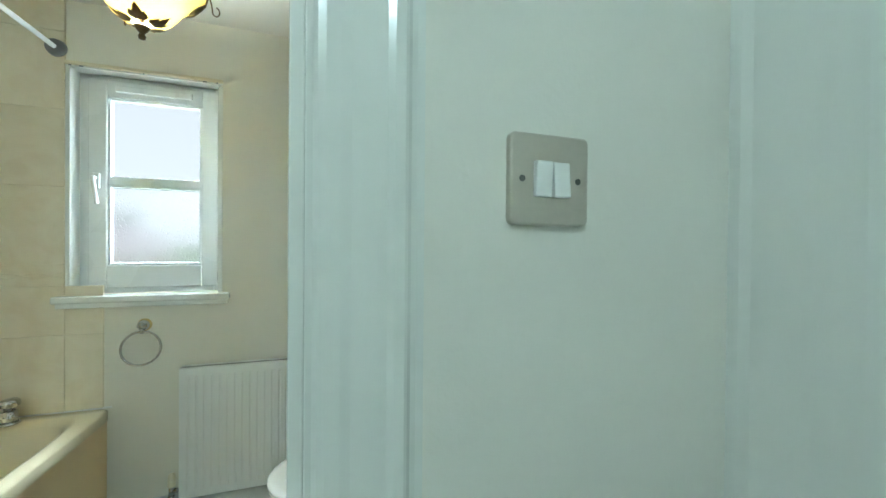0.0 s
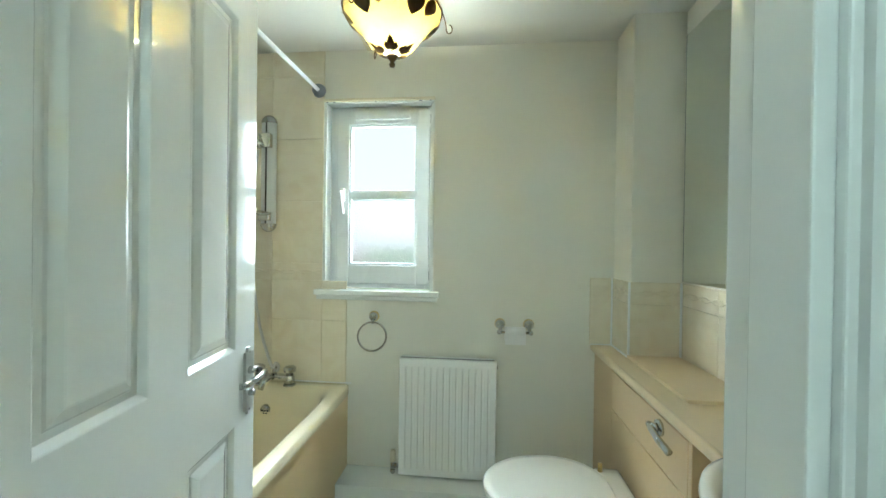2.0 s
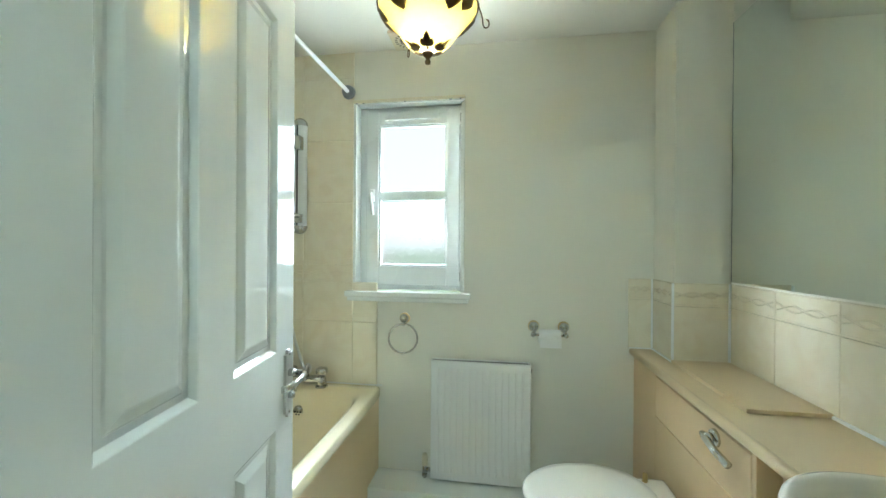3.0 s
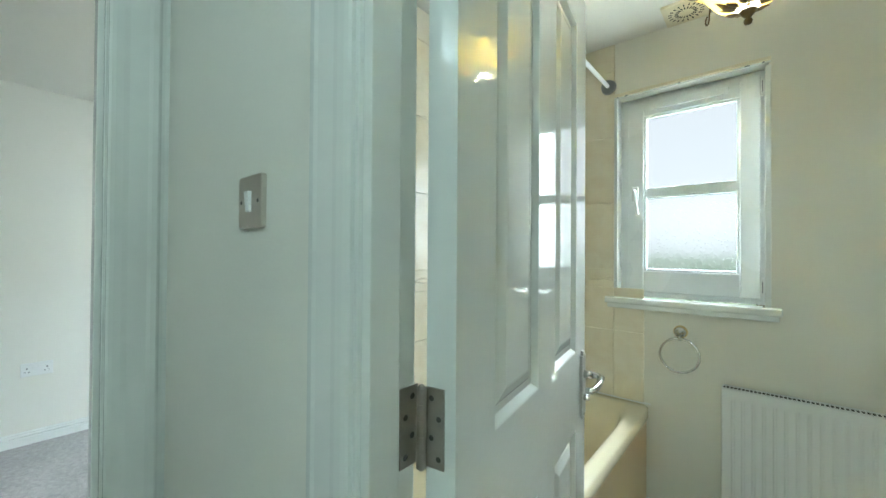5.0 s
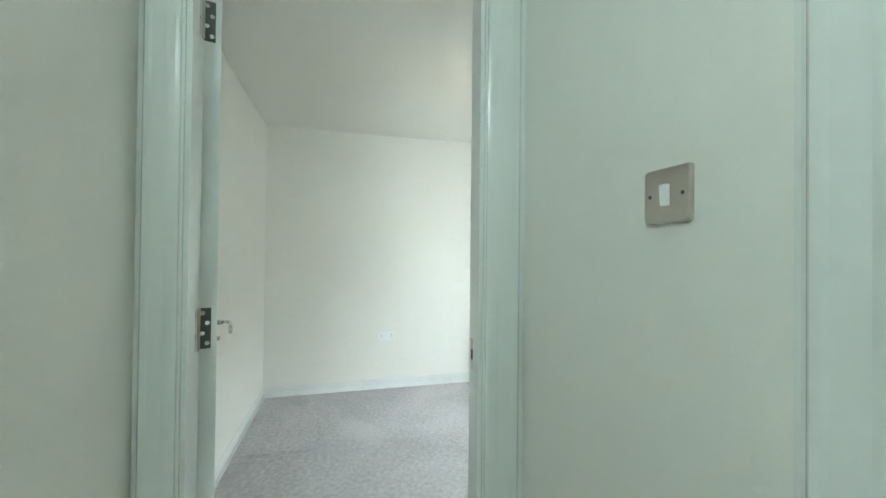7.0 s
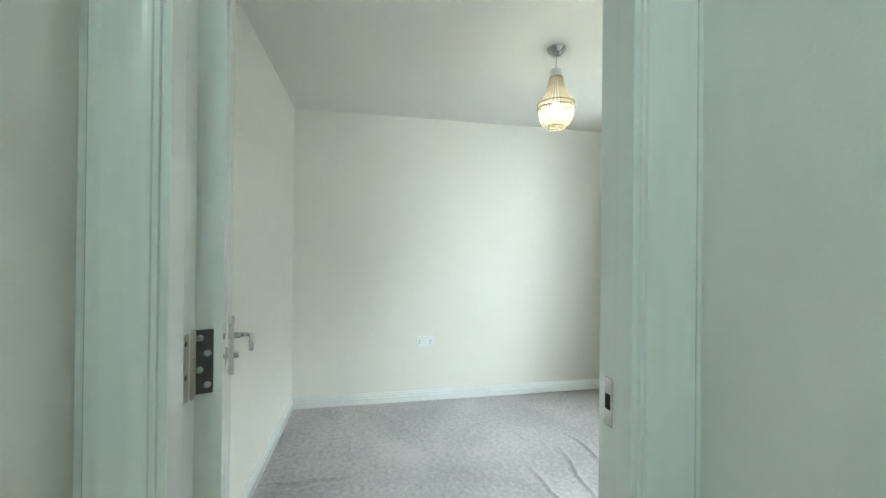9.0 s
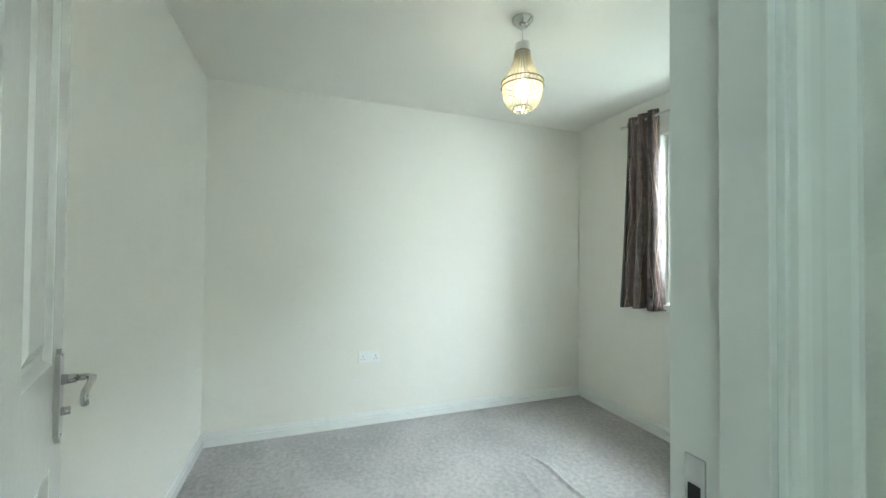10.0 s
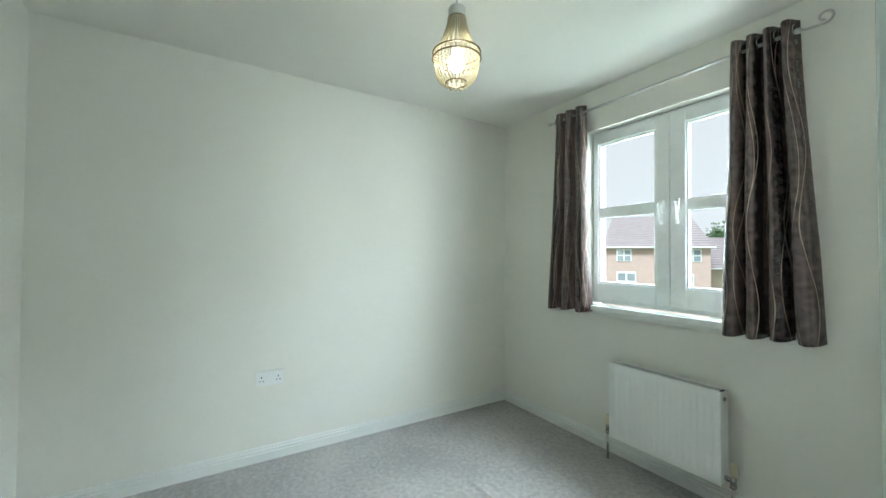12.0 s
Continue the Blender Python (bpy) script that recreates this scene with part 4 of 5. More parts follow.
def bath_taps():
    r = thing("bath_mixer_tap", "chrome bath shower mixer with two turn heads on the bath rim", "tap", "", (-1.692, 2.330, 0.545))
    bd = B()
    box(bd, -0.095, -0.022, 0.022, 0.095, 0.022, 0.052, 0.010, 3)
    for s in (-1, 1):
        cyl(bd, (s * 0.085, 0, 0.0), (s * 0.085, 0, 0.05), 0.027, 0.022)
        cyl(bd, (s * 0.085, 0, 0.0), (s * 0.085, 0, 0.006), 0.033, 0.031)
    tube(bd, [(0, -0.01, 0.04), (0, -0.05, 0.05), (0, -0.10, 0.045), (0, -0.125, 0.02)], 0.014)
    cyl(bd, (0, 0, 0.045), (0, 0, 0.085), 0.014, 0.011)
    part("body", bd, M_chrome, r, "", True)
    for s in (-1, 1):
        h = B()
        lathe(h, [(0.0, 0.0), (0.017, 0.0), (0.017, 0.014), (0.030, 0.022), (0.031, 0.040), (0.024, 0.047), (0.0, 0.050)], (s * 0.085, 0, 0.05), 12)
        part("tap_head", h, M_chrome, r, "fluted chrome turn head", True)
    rest = B()
    tube(rest, [(-0.02, 0.0, 0.085), (0.0, 0.01, 0.09), (0.015, 0.01, 0.085)], 0.006)
    part("handset_rest", rest, M_chrome, r, "", True)


bath_taps()


def shower():
    r = thing("shower_riser", "chrome and white shower riser rail with handset and soap dish", "shower rail", "", (-1.765, NORTH - 0.012, 0))
    rail = B()
    prof = []
    for k in range(17):
        a = math.pi * k / 16
        prof.append((0.042 * math.cos(a), -0.004 - 0.026 * math.sin(a)))
    rings = []
    for z in (1.385, 1.925):
        rings.append([rail.verts.new((x, y, z)) for x, y in prof])
    for k in range(16):
        rail.faces.new((rings[0][k], rings[0][k + 1], rings[1][k + 1], rings[1][k]))
    part("rail", rail, M_white, r, "white curved rail cover", True)
    slot = box(B(), -0.006, -0.032, 1.385, 0.002, -0.029, 1.925)
    part("slot", slot, M_dark, r, "dark slide slot")
    for z, sg in ((1.925, 1), (1.385, -1)):
        c = B()
        ball(c, (0, -0.004, z), 0.044, 3, (1, 0.66, 1))
        bmesh.ops.bisect_plane(c, geom=c.verts[:] + c.edges[:] + c.faces[:], plane_co=(0, 0, z - sg * 0.002), plane_no=(0, 0, -sg), clear_outer=True)
        part("end_cap", c, M_chrome, r, "rounded chrome end cap", True)
    sl = B()
    box(sl, -0.03, -0.062, 1.785, 0.034, -0.026, 1.86, 0.008, 3)
    part("slider", sl, M_chrome, r, "chrome handset slider", True)
    hs = B()
    tube(hs, [(-0.01, -0.07, 1.78), (-0.03, -0.085, 1.82), (-0.075, -0.11, 1.86)], 0.014)
    cyl(hs, (-0.07, -0.11, 1.865), (-0.10, -0.135, 1.845), 0.026, 0.042, 20)
    part("handset", hs, M_chrome, r, "chrome hand shower", True)
    ds = B()
    box(ds, -0.085, -0.125, 1.435, 0.035, -0.03, 1.447, 0.006, 3)
    box(ds, -0.03, -0.06, 1.40, 0.03, -0.026, 1.437, 0.006, 2)
    part("soap_dish", ds, M_chrome, r, "chrome soap dish", True)
    part("soap", ball(B(), (-0.045, -0.085, 1.458), 0.02, 2, (1.6, 1.1, 0.6)), M_soap, r, "bar of cream soap", True)
    hose = B()
    pts = []
    ctrl = [(-0.02, -0.075, 1.77), (-0.048, -0.07, 1.56), (-0.063, -0.06, 1.31), (-0.050, -0.058, 1.09), (-0.014, -0.058, 0.862), (0.034, -0.058, 0.70), (0.062, -0.055, 0.628), (0.083, -0.05, 0.612), (0.092, -0.05, 0.635), (0.080, -0.055, 0.655), (0.072, -0.058, 0.645), (0.070, -0.058, 0.62)]
    for i in range(len(ctrl) - 1):
        p0, p1, p2, p3 = (Vector(ctrl[max(0, i - 1)]), Vector(ctrl[i]), Vector(ctrl[i + 1]), Vector(ctrl[min(len(ctrl) - 1, i + 2)]))
        for k in range(8):
            t = k / 8
            pts.append(0.5 * ((2 * p1) + (p2 - p0) * t + (2 * p0 - 5 * p1 + 4 * p2 - p3) * t * t + (3 * p1 - p0 - 3 * p2 + p3) * t ** 3))
    tube(hose, pts, 0.0075, 10)
    part("hose", hose, M_satin, r, "ribbed chrome shower hose", True)


shower()


def curtain_rail():
    r = thing("shower_curtain_rail", "white shower curtain rail above the bath with grey end flanges", "curtain rail", "", (-1.491, 0, 2.094))
    part("rail", cyl(B(), (0, BATH_S + 0.01, 0), (0, NORTH - 0.02, 0), 0.0095, seg=20), M_white, r, "", True)
    for y, s in ((NORTH - 0.010, -1), (BATH_S + 0.001, 1)):
        part("end_flange", cyl(B(), (0, y, 0), (0, y + s * 0.022, 0), 0.036, 0.031, 28), M_greyend, r, "grey round end flange", True)


curtain_rail()


def towel_ring():
    r = thing("towel_ring", "chrome towel ring with a brass collar on the wall", "towel ring", "", (-1.181, NORTH, 0.905))
    part("rose", cyl(B(), (0, 0, 0), (0, -0.010, 0), 0.029, 0.026, 24), M_brass, r, "worn brass collar", True)
    k = B()
    lathe(k, [(0.0, 0.0), (0.021, 0.002), (0.024, 0.014), (0.019, 0.030), (0.0, 0.038)], (0, 0, 0), 20)
    bmesh.ops.rotate(k, verts=k.verts, matrix=Matrix.Rotation(radians(90), 3, "X"))
    part("knob", k, M_chrome, r, "", True)
    part("ring", tube(B(), [(0.075 * math.sin(a * math.tau / 40), -0.028 - 0.012 * (1 - math.cos(a * math.tau / 40)), -0.098 + 0.072 * math.cos(a * math.tau / 40)) for a in range(40)], 0.0052, 8, True), M_chrome, r, "chrome hanging ring", True)
    part("ring_eye", cyl(B(), (0, -0.028, -0.035), (0, -0.028, -0.012), 0.007), M_chrome, r, "", True)


towel_ring()


def roll_holder():
    r = thing("toilet_roll_holder", "chrome and brass toilet roll holder on the wall", "roll holder", "", (-0.452, NORTH, 0.888))
    for s in (-1, 1):
        part("rose", cyl(B(), (s * 0.072, 0, 0), (s * 0.072, -0.010, 0), 0.028, 0.025, 24), M_brass, r, "worn brass collar", True)
        k = B()
        lathe(k, [(0.0, 0.0), (0.021, 0.002), (0.024, 0.014), (0.019, 0.030), (0.0, 0.040)], (0, 0, 0), 20)
        bmesh.ops.rotate(k, verts=k.verts, matrix=Matrix.Rotation(radians(90), 3, "X"))
        bmesh.ops.translate(k, verts=k.verts, vec=(s * 0.072, 0, 0))
        cyl(k, (s * 0.072, -0.03, 0), (s * 0.072, -0.045, -0.032), 0.009)
        ball(k, (s * 0.078, -0.045, -0.034), 0.012, 2)
        part("arm", k, M_chrome, r, "", True)
    part("bar", cyl(B(), (-0.085, -0.045, -0.034), (0.085, -0.045, -0.034), 0.006), M_chrome, r, "", True)
    p = thing("toilet_roll", "nearly finished white toilet roll on its holder", "toilet roll", "", (-0.452, NORTH - 0.045, 0.854))
    part("roll", cyl(B(), (-0.05, 0, -0.006), (0.05, 0, -0.006), 0.034, seg=28), M_paper, p, "", True)
    part("loose_sheet", box(B(), -0.05, -0.0362, -0.052, 0.05, -0.0346, -0.004), M_paper, p)


roll_holder()


def bathroom_lamp():
    r = thing("ceiling_lamp", "amber glass bowl lamp with bronze leaves hanging from the ceiling, lit", "lamp", "", (-0.928, 1.684, 0))
    bowl = B()
    prof = [(0.022, 1.912), (0.052, 1.920), (0.075, 1.938), (0.092, 1.962), (0.106, 1.985), (0.124, 2.003), (0.146, 2.018), (0.158, 2.036), (0.160, 2.056), (0.154, 2.056), (0.150, 2.038), (0.138, 2.026), (0.118, 2.010), (0.098, 1.990), (0.084, 1.966), (0.066, 1.944), (0.046, 1.928), (0.022, 1.922)]
    lathe(bowl, prof, (0, 0, 0), 48)
    part("glass_bowl", bowl, M_amber, r, "glowing amber glass bowl", True)
    st = B()
    cyl(st, (0, 0, 1.90), (0, 0, 2.30), 0.006)
    lathe(st, [(0.0, 2.262), (0.03, 2.264), (0.055, 2.28), (0.062, 2.309)], (0, 0, 0), 24)
    part("stem", st, M_bronze, r, "bronze stem and ceiling cup", True)
    # disc added out of sight to stop the bulb overlighting the ceiling
    part("bulb_shield", lathe(B(), [(0.0, 2.072), (0.112, 2.070), (0.118, 2.066), (0.112, 2.062), (0.0, 2.062)], (0, 0, 0), 40), M_white, r, "white disc added over the bulb to keep its light off the ceiling", True)
    fin = B()
    lathe(fin, [(0.0, 1.866), (0.008, 1.868), (0.010, 1.876), (0.006, 1.884), (0.013, 1.892), (0.020, 1.902), (0.012, 1.910), (0.0, 1.912)], (0, 0, 0), 18)
    part("finial", fin, M_bronze, r, "bronze finial", True)

    def bowl_at(s):
        s = max(0.0, min(1.0, s)) * 7
        i = min(6, int(s))
        f = s - i
        a, b = prof[i], prof[i + 1]
        return a[0] + (b[0] - a[0]) * f, a[1] + (b[1] - a[1]) * f

    def leaf(ang, s0, s1, wid, name="leaf"):
        bm = B()
        n = 8
        rows = []
        for i in range(n + 1):
            t = i / n
            rr, zz = bowl_at(s0 + (s1 - s0) * t)
            hw = wid * math.sin(math.pi * min(1, t * 0.94 + 0.06)) ** 0.8 * (1.1 - 0.3 * t)
            row = []
            for k in (-1, -0.5, 0, 0.5, 1):
                a = ang + k * hw / max(rr, 0.04)
                lift = 0.003 + 0.002 * (1 - abs(k))
                row.append(bm.verts.new(((rr + lift) * math.cos(a), (rr + lift) * math.sin(a), zz - lift * 0.4)))
            rows.append(row)
        for a, b in zip(rows, rows[1:]):
            for k in range(4):
                bm.faces.new((a[k], a[k + 1], b[k + 1], b[k]))
        bmesh.ops.solidify(bm, geom=bm.faces[:], thickness=0.0012)
        part(name, bm, M_bronze, r, "bronze metal leaf", True)

    for k in range(5):
        a = math.tau * k / 5 - 1.45
        leaf(a, 0.0, 0.27, 0.013)
        leaf(a + 0.30, 0.0, 0.17, 0.011)
        leaf(a - 0.30, 0.0, 0.17, 0.011)
    for k in range(5):
        a = math.tau * k / 5 - 1.9
        leaf(a - 0.17, 1.0, 0.60, 0.030)
        leaf(a + 0.23, 1.0, 0.70, 0.027)
    vine = B()
    tube(vine, [(0.163 * math.cos(math.tau * k / 60), 0.163 * math.sin(math.tau * k / 60), 2.046 + 0.007 * math.sin(k * math.tau / 60 * 6)) for k in range(60)], 0.003, 8, True)
    part("rim_vine", vine, M_bronze, r, "twisted bronze wire rim", True)
    for k in range(3):
        a = math.tau * k / 3 + 0.06
        c = B()
        pts = []
        for i in range(16):
            t = i / 15
            if t < 0.5:
                rr, zz = 0.161 + 0.016 * math.sin(t * 2 * math.pi / 2), 2.05 - 0.06 * t * 2
            else:
                b = (t - 0.5) * 2 * 4.6
                rr, zz = 0.187 - 0.010 * math.cos(b), 1.990 - 0.014 * math.sin(b)
            pts.append((rr * math.cos(a), rr * math.sin(a), zz))
        tube(c, pts, 0.0022, 6)
        part("scroll", c, M_bronze, r, "curled bronze tendril", True)
    arms = B()
    for k in range(3):
        a = math.tau * k / 3 + 0.06
        tube(arms, [(0.16 * math.cos(a), 0.16 * math.sin(a), 2.05), (0.11 * math.cos(a), 0.11 * math.sin(a), 2.14), (0.03 * math.cos(a), 0.03 * math.sin(a), 2.22), (0.004 * math.cos(a), 0.004 * math.sin(a), 2.262)], 0.004, 8)
    part("hanger_arms", arms, M_bronze, r, "", True)


bathroom_lamp()


def ceiling_vent():
    r = thing("ceiling_vent", "cream slotted extractor vent on the bathroom ceiling", "vent", "", (-1.150, 2.306, CEIL))
    part("cover", box(B(), -0.083, -0.083, -0.014, 0.083, 0.083, 0.0, 0.004), M_cap, r, "square cream plastic cover")
    for k in range(20):
        a = math.tau * k / 20
        for r0, r1 in ((0.052, 0.066), (0.028, 0.042)):
            s = B()
            box(s, r0, -0.0022, -0.0152, r1, 0.0022, -0.0135)
            bmesh.ops.rotate(s, verts=s.verts, matrix=Matrix.Rotation(a, 3, "Z"))
            part("slot", s, M_dark, r)


ceiling_vent()


# unseen fitting, added to hold the landing's light; no such lamp is known
def landing_fill_lamp():
    r = thing("ceiling_lamp", "white ceiling fitting with open collar, added unseen to light the landing", "lamp", "", (-0.80, -0.28, 0))
    part("base", lathe(B(), [(0.0, 2.309), (0.12, 2.309), (0.12, 2.290), (0.10, 2.284), (0.0, 2.284)], (0, 0, 0), 32), M_white, r, "", True)
    part("collar", lathe(B(), [(0.085, 2.284), (0.095, 2.262), (0.099, 2.262), (0.090, 2.284)], (0, 0, 0), 32), M_white, r, "shallow white collar", True)
    part("lamp_holder", cyl(B(), (0, 0, 2.284), (0, 0, 2.235), 0.019, 0.017, 20), M_white, r, "white lamp holder", True)


landing_fill_lamp()


# vanity run: toilet housing, worktop, basin
def vanity():
    y_split, xf = 1.545, -0.057
    wt = B()
    box(wt, xf - 0.001, BATH_S + 0.002, 0.770, 0.0295, 2.398, 0.800)
    box(wt, 0.0295, BATH_S + 0.002, 0.770, 0.248, 2.188, 0.799)
    top = thing("worktop", "beige laminate worktop with a rounded front edge over the toilet housing", "worktop")
    part("top", wt, M_lam, top)
    nose = [(0.0, 0.0), (0.010, 0.0), (0.016, 0.003), (0.0185, 0.009), (0.019, 0.016), (0.017, 0.024), (0.011, 0.029), (0.0, 0.0302)]
    part("nosing", extrude_profile(B(), nose, (xf - 0.001, BATH_S + 0.002, 0.770), (0, 2.396 - BATH_S, 0), (-1, 0, 0)), M_lam, top, "rounded postformed front edge", True)
    solid("access_board", box(B(), 0.016, 1.690, 0.801, 0.238, 2.176, 0.813, 0.002), M_lam, "loose beige laminate access board on the worktop", "board")
    u = thing("toilet_housing_unit", "maple laminate back-to-wall toilet housing with a flush lever", "cabinet", "vanity units", (0, 0, 0))
    part("carcass", box(B(), xf + 0.045, y_split, 0.0, 0.246, 2.186, 0.768), M_lampanel, u)
    part("end_filler", box(B(), xf + 0.002, 2.145, 0.113, 0.028, 2.398, 0.768, 0.001, 1), M_lampanel, u, "plain filler panel by the wall")
    part("upper_panel", box(B(), xf, y_split + 0.002, 0.592, xf + 0.017, 2.140, 0.750, 0.002), M_lampanel, u, "removable upper panel")
    part("lower_panel", box(B(), xf, y_split + 0.002, 0.114, xf + 0.017, 2.140, 0.588, 0.002), M_lampanel, u, "lower panel behind the toilet")
    part("end_panel", box(B(), xf + 0.001, y_split - 0.017, 0.0, 0.246, y_split - 0.0005, 0.768, 0.002), M_lampanel, u)
    part("plinth", box(B(), xf + 0.03, y_split, 0.0, xf + 0.05, 2.14, 0.11), M_lampanel, u)
    lv = B()
    cyl(lv, (xf, 1.705, 0.716), (xf - 0.010, 1.705, 0.716), 0.026, 0.023, 24)
    cyl(lv, (xf, 1.705, 0.716), (xf - 0.030, 1.705, 0.716), 0.014, 0.013, 18)
    tube(lv, [(xf - 0.026, 1.722, 0.718), (xf - 0.030, 1.70, 0.715), (xf - 0.032, 1.65, 0.705), (xf - 0.026, 1.595, 0.694)], 0.011, 12)
    part("flush_lever", lv, M_chrome, u, "chrome flush lever", True)
    v = thing("basin_unit", "maple laminate basin cabinet set back under the worktop", "cabinet", "vanity units", (0, 0, 0))
    part("carcass", box(B(), xf + 0.075, BATH_S + 0.002, 0.0, 0.246, y_split - 0.02, 0.768), M_lampanel, v)
    for a, b in ((BATH_S + 0.01, 1.148), (1.152, y_split - 0.024)):
        d = part("door", box(B(), xf + 0.056, a, 0.10, xf + 0.074, b, 0.600, 0.002), M_lampanel, v, "flat laminate door")
        yk = 1.148 - 0.04 if a < 1 else 1.152 + 0.04
        part("door_knob", cyl(B(), (xf + 0.056, yk, 0.53), (xf + 0.036, yk, 0.53), 0.008, 0.012), M_chrome, d, "small chrome knob", True)
    part("fascia", box(B(), xf + 0.056, BATH_S + 0.01, 0.604, xf + 0.074, y_split - 0.024, 0.768, 0.002), M_lampanel, v)


vanity()


def basin():
    r = thing("wash_basin", "round white ceramic basin set into the worktop", "basin", "", (0.0, 1.12, 0.800))
    bm = B()
    prof = [(0.03, -0.135), (0.12, -0.125), (0.19, -0.075), (0.222, -0.01), (0.232, 0.016), (0.229, 0.030), (0.218, 0.034), (0.205, 0.030), (0.192, 0.010), (0.17, -0.05), (0.11, -0.10), (0.03, -0.112), (0.0, -0.113)]
    lathe(bm, prof, (0, 0, 0), 48)
    part("bowl", bm, M_ceramic, r, "", True)
    part("waste", lathe(B(), [(0.0, -0.108), (0.02, -0.108), (0.024, -0.111)], (0, 0, 0), 20), M_chrome, r, "chrome plug waste", True)
    t = B()
    cyl(t, (0.19, 0, 0.02), (0.19, 0, 0.10), 0.018, 0.014)
    tube(t, [(0.19, 0, 0.09), (0.15, 0, 0.115), (0.09, 0, 0.105), (0.075, 0, 0.085)], 0.011)
    part("basin_tap", t, M_chrome, r, "chrome mixer tap", True)


basin()


def sealant_run():
    r = thing("sealant_bead", "white sealant between the worktop and the tiles", "sealant", "", (0, 0, 0))
    for a, b in (((-0.08, 2.386, 0.800), (0.020, 2.392, 0.806)), ((0.016, 2.176, 0.800), (0.024, 2.392, 0.808)), ((0.016, 2.174, 0.800), (0.244, 2.182, 0.808)), ((0.232, 0.78, 0.799), (0.242, 2.178, 0.808))):
        part("bead", box(B(), *a, *b, 0.002), M_white, r)
    part("bead", box(B(), 0.016, 2.384, 0.806, 0.024, 2.392, 1.132, 0.002), M_white, r)
    part("bead", box(B(), 0.233, 2.172, 0.806, 0.241, 2.180, 1.132, 0.002), M_white, r)
    part("corner_trim", box(B(), 0.018, 2.174, 0.808, 0.027, 2.184, 1.132, 0.003), M_white, r, "white plastic tile edge trim")


sealant_run()


def toilet():
    r = thing("toilet", "white back-to-wall toilet with its lid closed", "toilet", "", (0, 0, 0))
    cx, cy = -0.345, 1.840

    def outline(tip, back, half, n=40):
        """Rounded front, straighter towards the back."""
        pts = []
        for k in range(n):
            a = math.tau * k / n
            c, s = math.cos(a), math.sin(a)
            x = cx + (back - cx) * c if c > 0 else cx - (tip) * -c * 1.0
            e = 0.78 if c > 0 else 1.0
            pts.append((x, cy + half * math.copysign(abs(s) ** e, s)))
        return pts

    pan = B()
    rings = []
    for tip, back, half, z in ((0.10, -0.10, 0.10, 0.0), (0.11, -0.10, 0.105, 0.03), (0.13, -0.09, 0.11, 0.18), (0.20, -0.08, 0.16, 0.29), (0.245, -0.072, 0.185, 0.36), (0.25, -0.072, 0.188, 0.388), (0.24, -0.075, 0.18, 0.392)):
        rings.append([pan.verts.new((x, y, z)) for x, y in outline(tip, back, half)])
    for a, b in zip(rings, rings[1:]):
        for k in range(40):
            pan.faces.new((a[k], a[(k + 1) % 40], b[(k + 1) % 40], b[k]))
    pan.faces.new(rings[-1])
    pan.faces.new(rings[0][::-1])
    part("pan", pan, M_ceramic, r, "", True)
    part("rear_shelf", box(B(), -0.175, 1.665, 0.30, -0.069, 2.015, 0.405, 0.018, 3), M_ceramic, r, "flat ceramic shelf behind the seat", True)
    for name, tip, back, half, z0, z1, m in (("seat", 0.258, -0.150, 0.193, 0.393, 0.409, M_ceramic), ("lid", 0.262, -0.150, 0.196, 0.411, 0.430, M_ceramic)):
        s = B()
        prof = [(0.006, 0.0), (0.0, 0.004), (0.0, (z1 - z0) * 0.6), (0.006, (z1 - z0) * 0.92), (0.03, z1 - z0), (0.10, z1 - z0 + 0.002)]
        rr = []
        for inset, dz in prof:
            rr.append([s.verts.new((x, y, z0 + dz)) for x, y in outline(tip - inset, back - inset, half - inset)])
        for a, b in zip(rr, rr[1:]):
            for k in range(40):
                s.faces.new((a[k], a[(k + 1) % 40], b[(k + 1) % 40], b[k]))
        s.faces.new(rr[-1])
        s.faces.new(rr[0][::-1])
        part(name, s, m, r, "closed white lid" if name == "lid" else "", True)
    for y in (1.765, 1.985):
        part("lid_hinge", cyl(B(), (-0.150, y, 0.402), (-0.150, y, 0.436), 0.010, 0.008), M_brass, r, "brass-coloured hinge post", True)


toilet()

box_in = solid("wall_pipe_box", box(B(), 0.032, 2.19, 0.0, 0.249, NORTH - 0.001, CEIL - 0.001), M_bathwall, "cream painted boxed corner in the bathroom", "wall", "structure")
mir = thing("wall_mirror", "large frameless mirror above the tiled splashback", "mirror", "", (0, 0, 0))
part("glass", box(B(), BATH_E - 0.006, BATH_S + 0.15, 1.140, BATH_E - 0.001, 2.180, 2.20), M_mirror, mir)
part("edge", box(B(), BATH_E - 0.0065, 2.180, 1.140, BATH_E - 0.001, 2.1825, 2.20), M_greyend, mir, "dark ground edge")


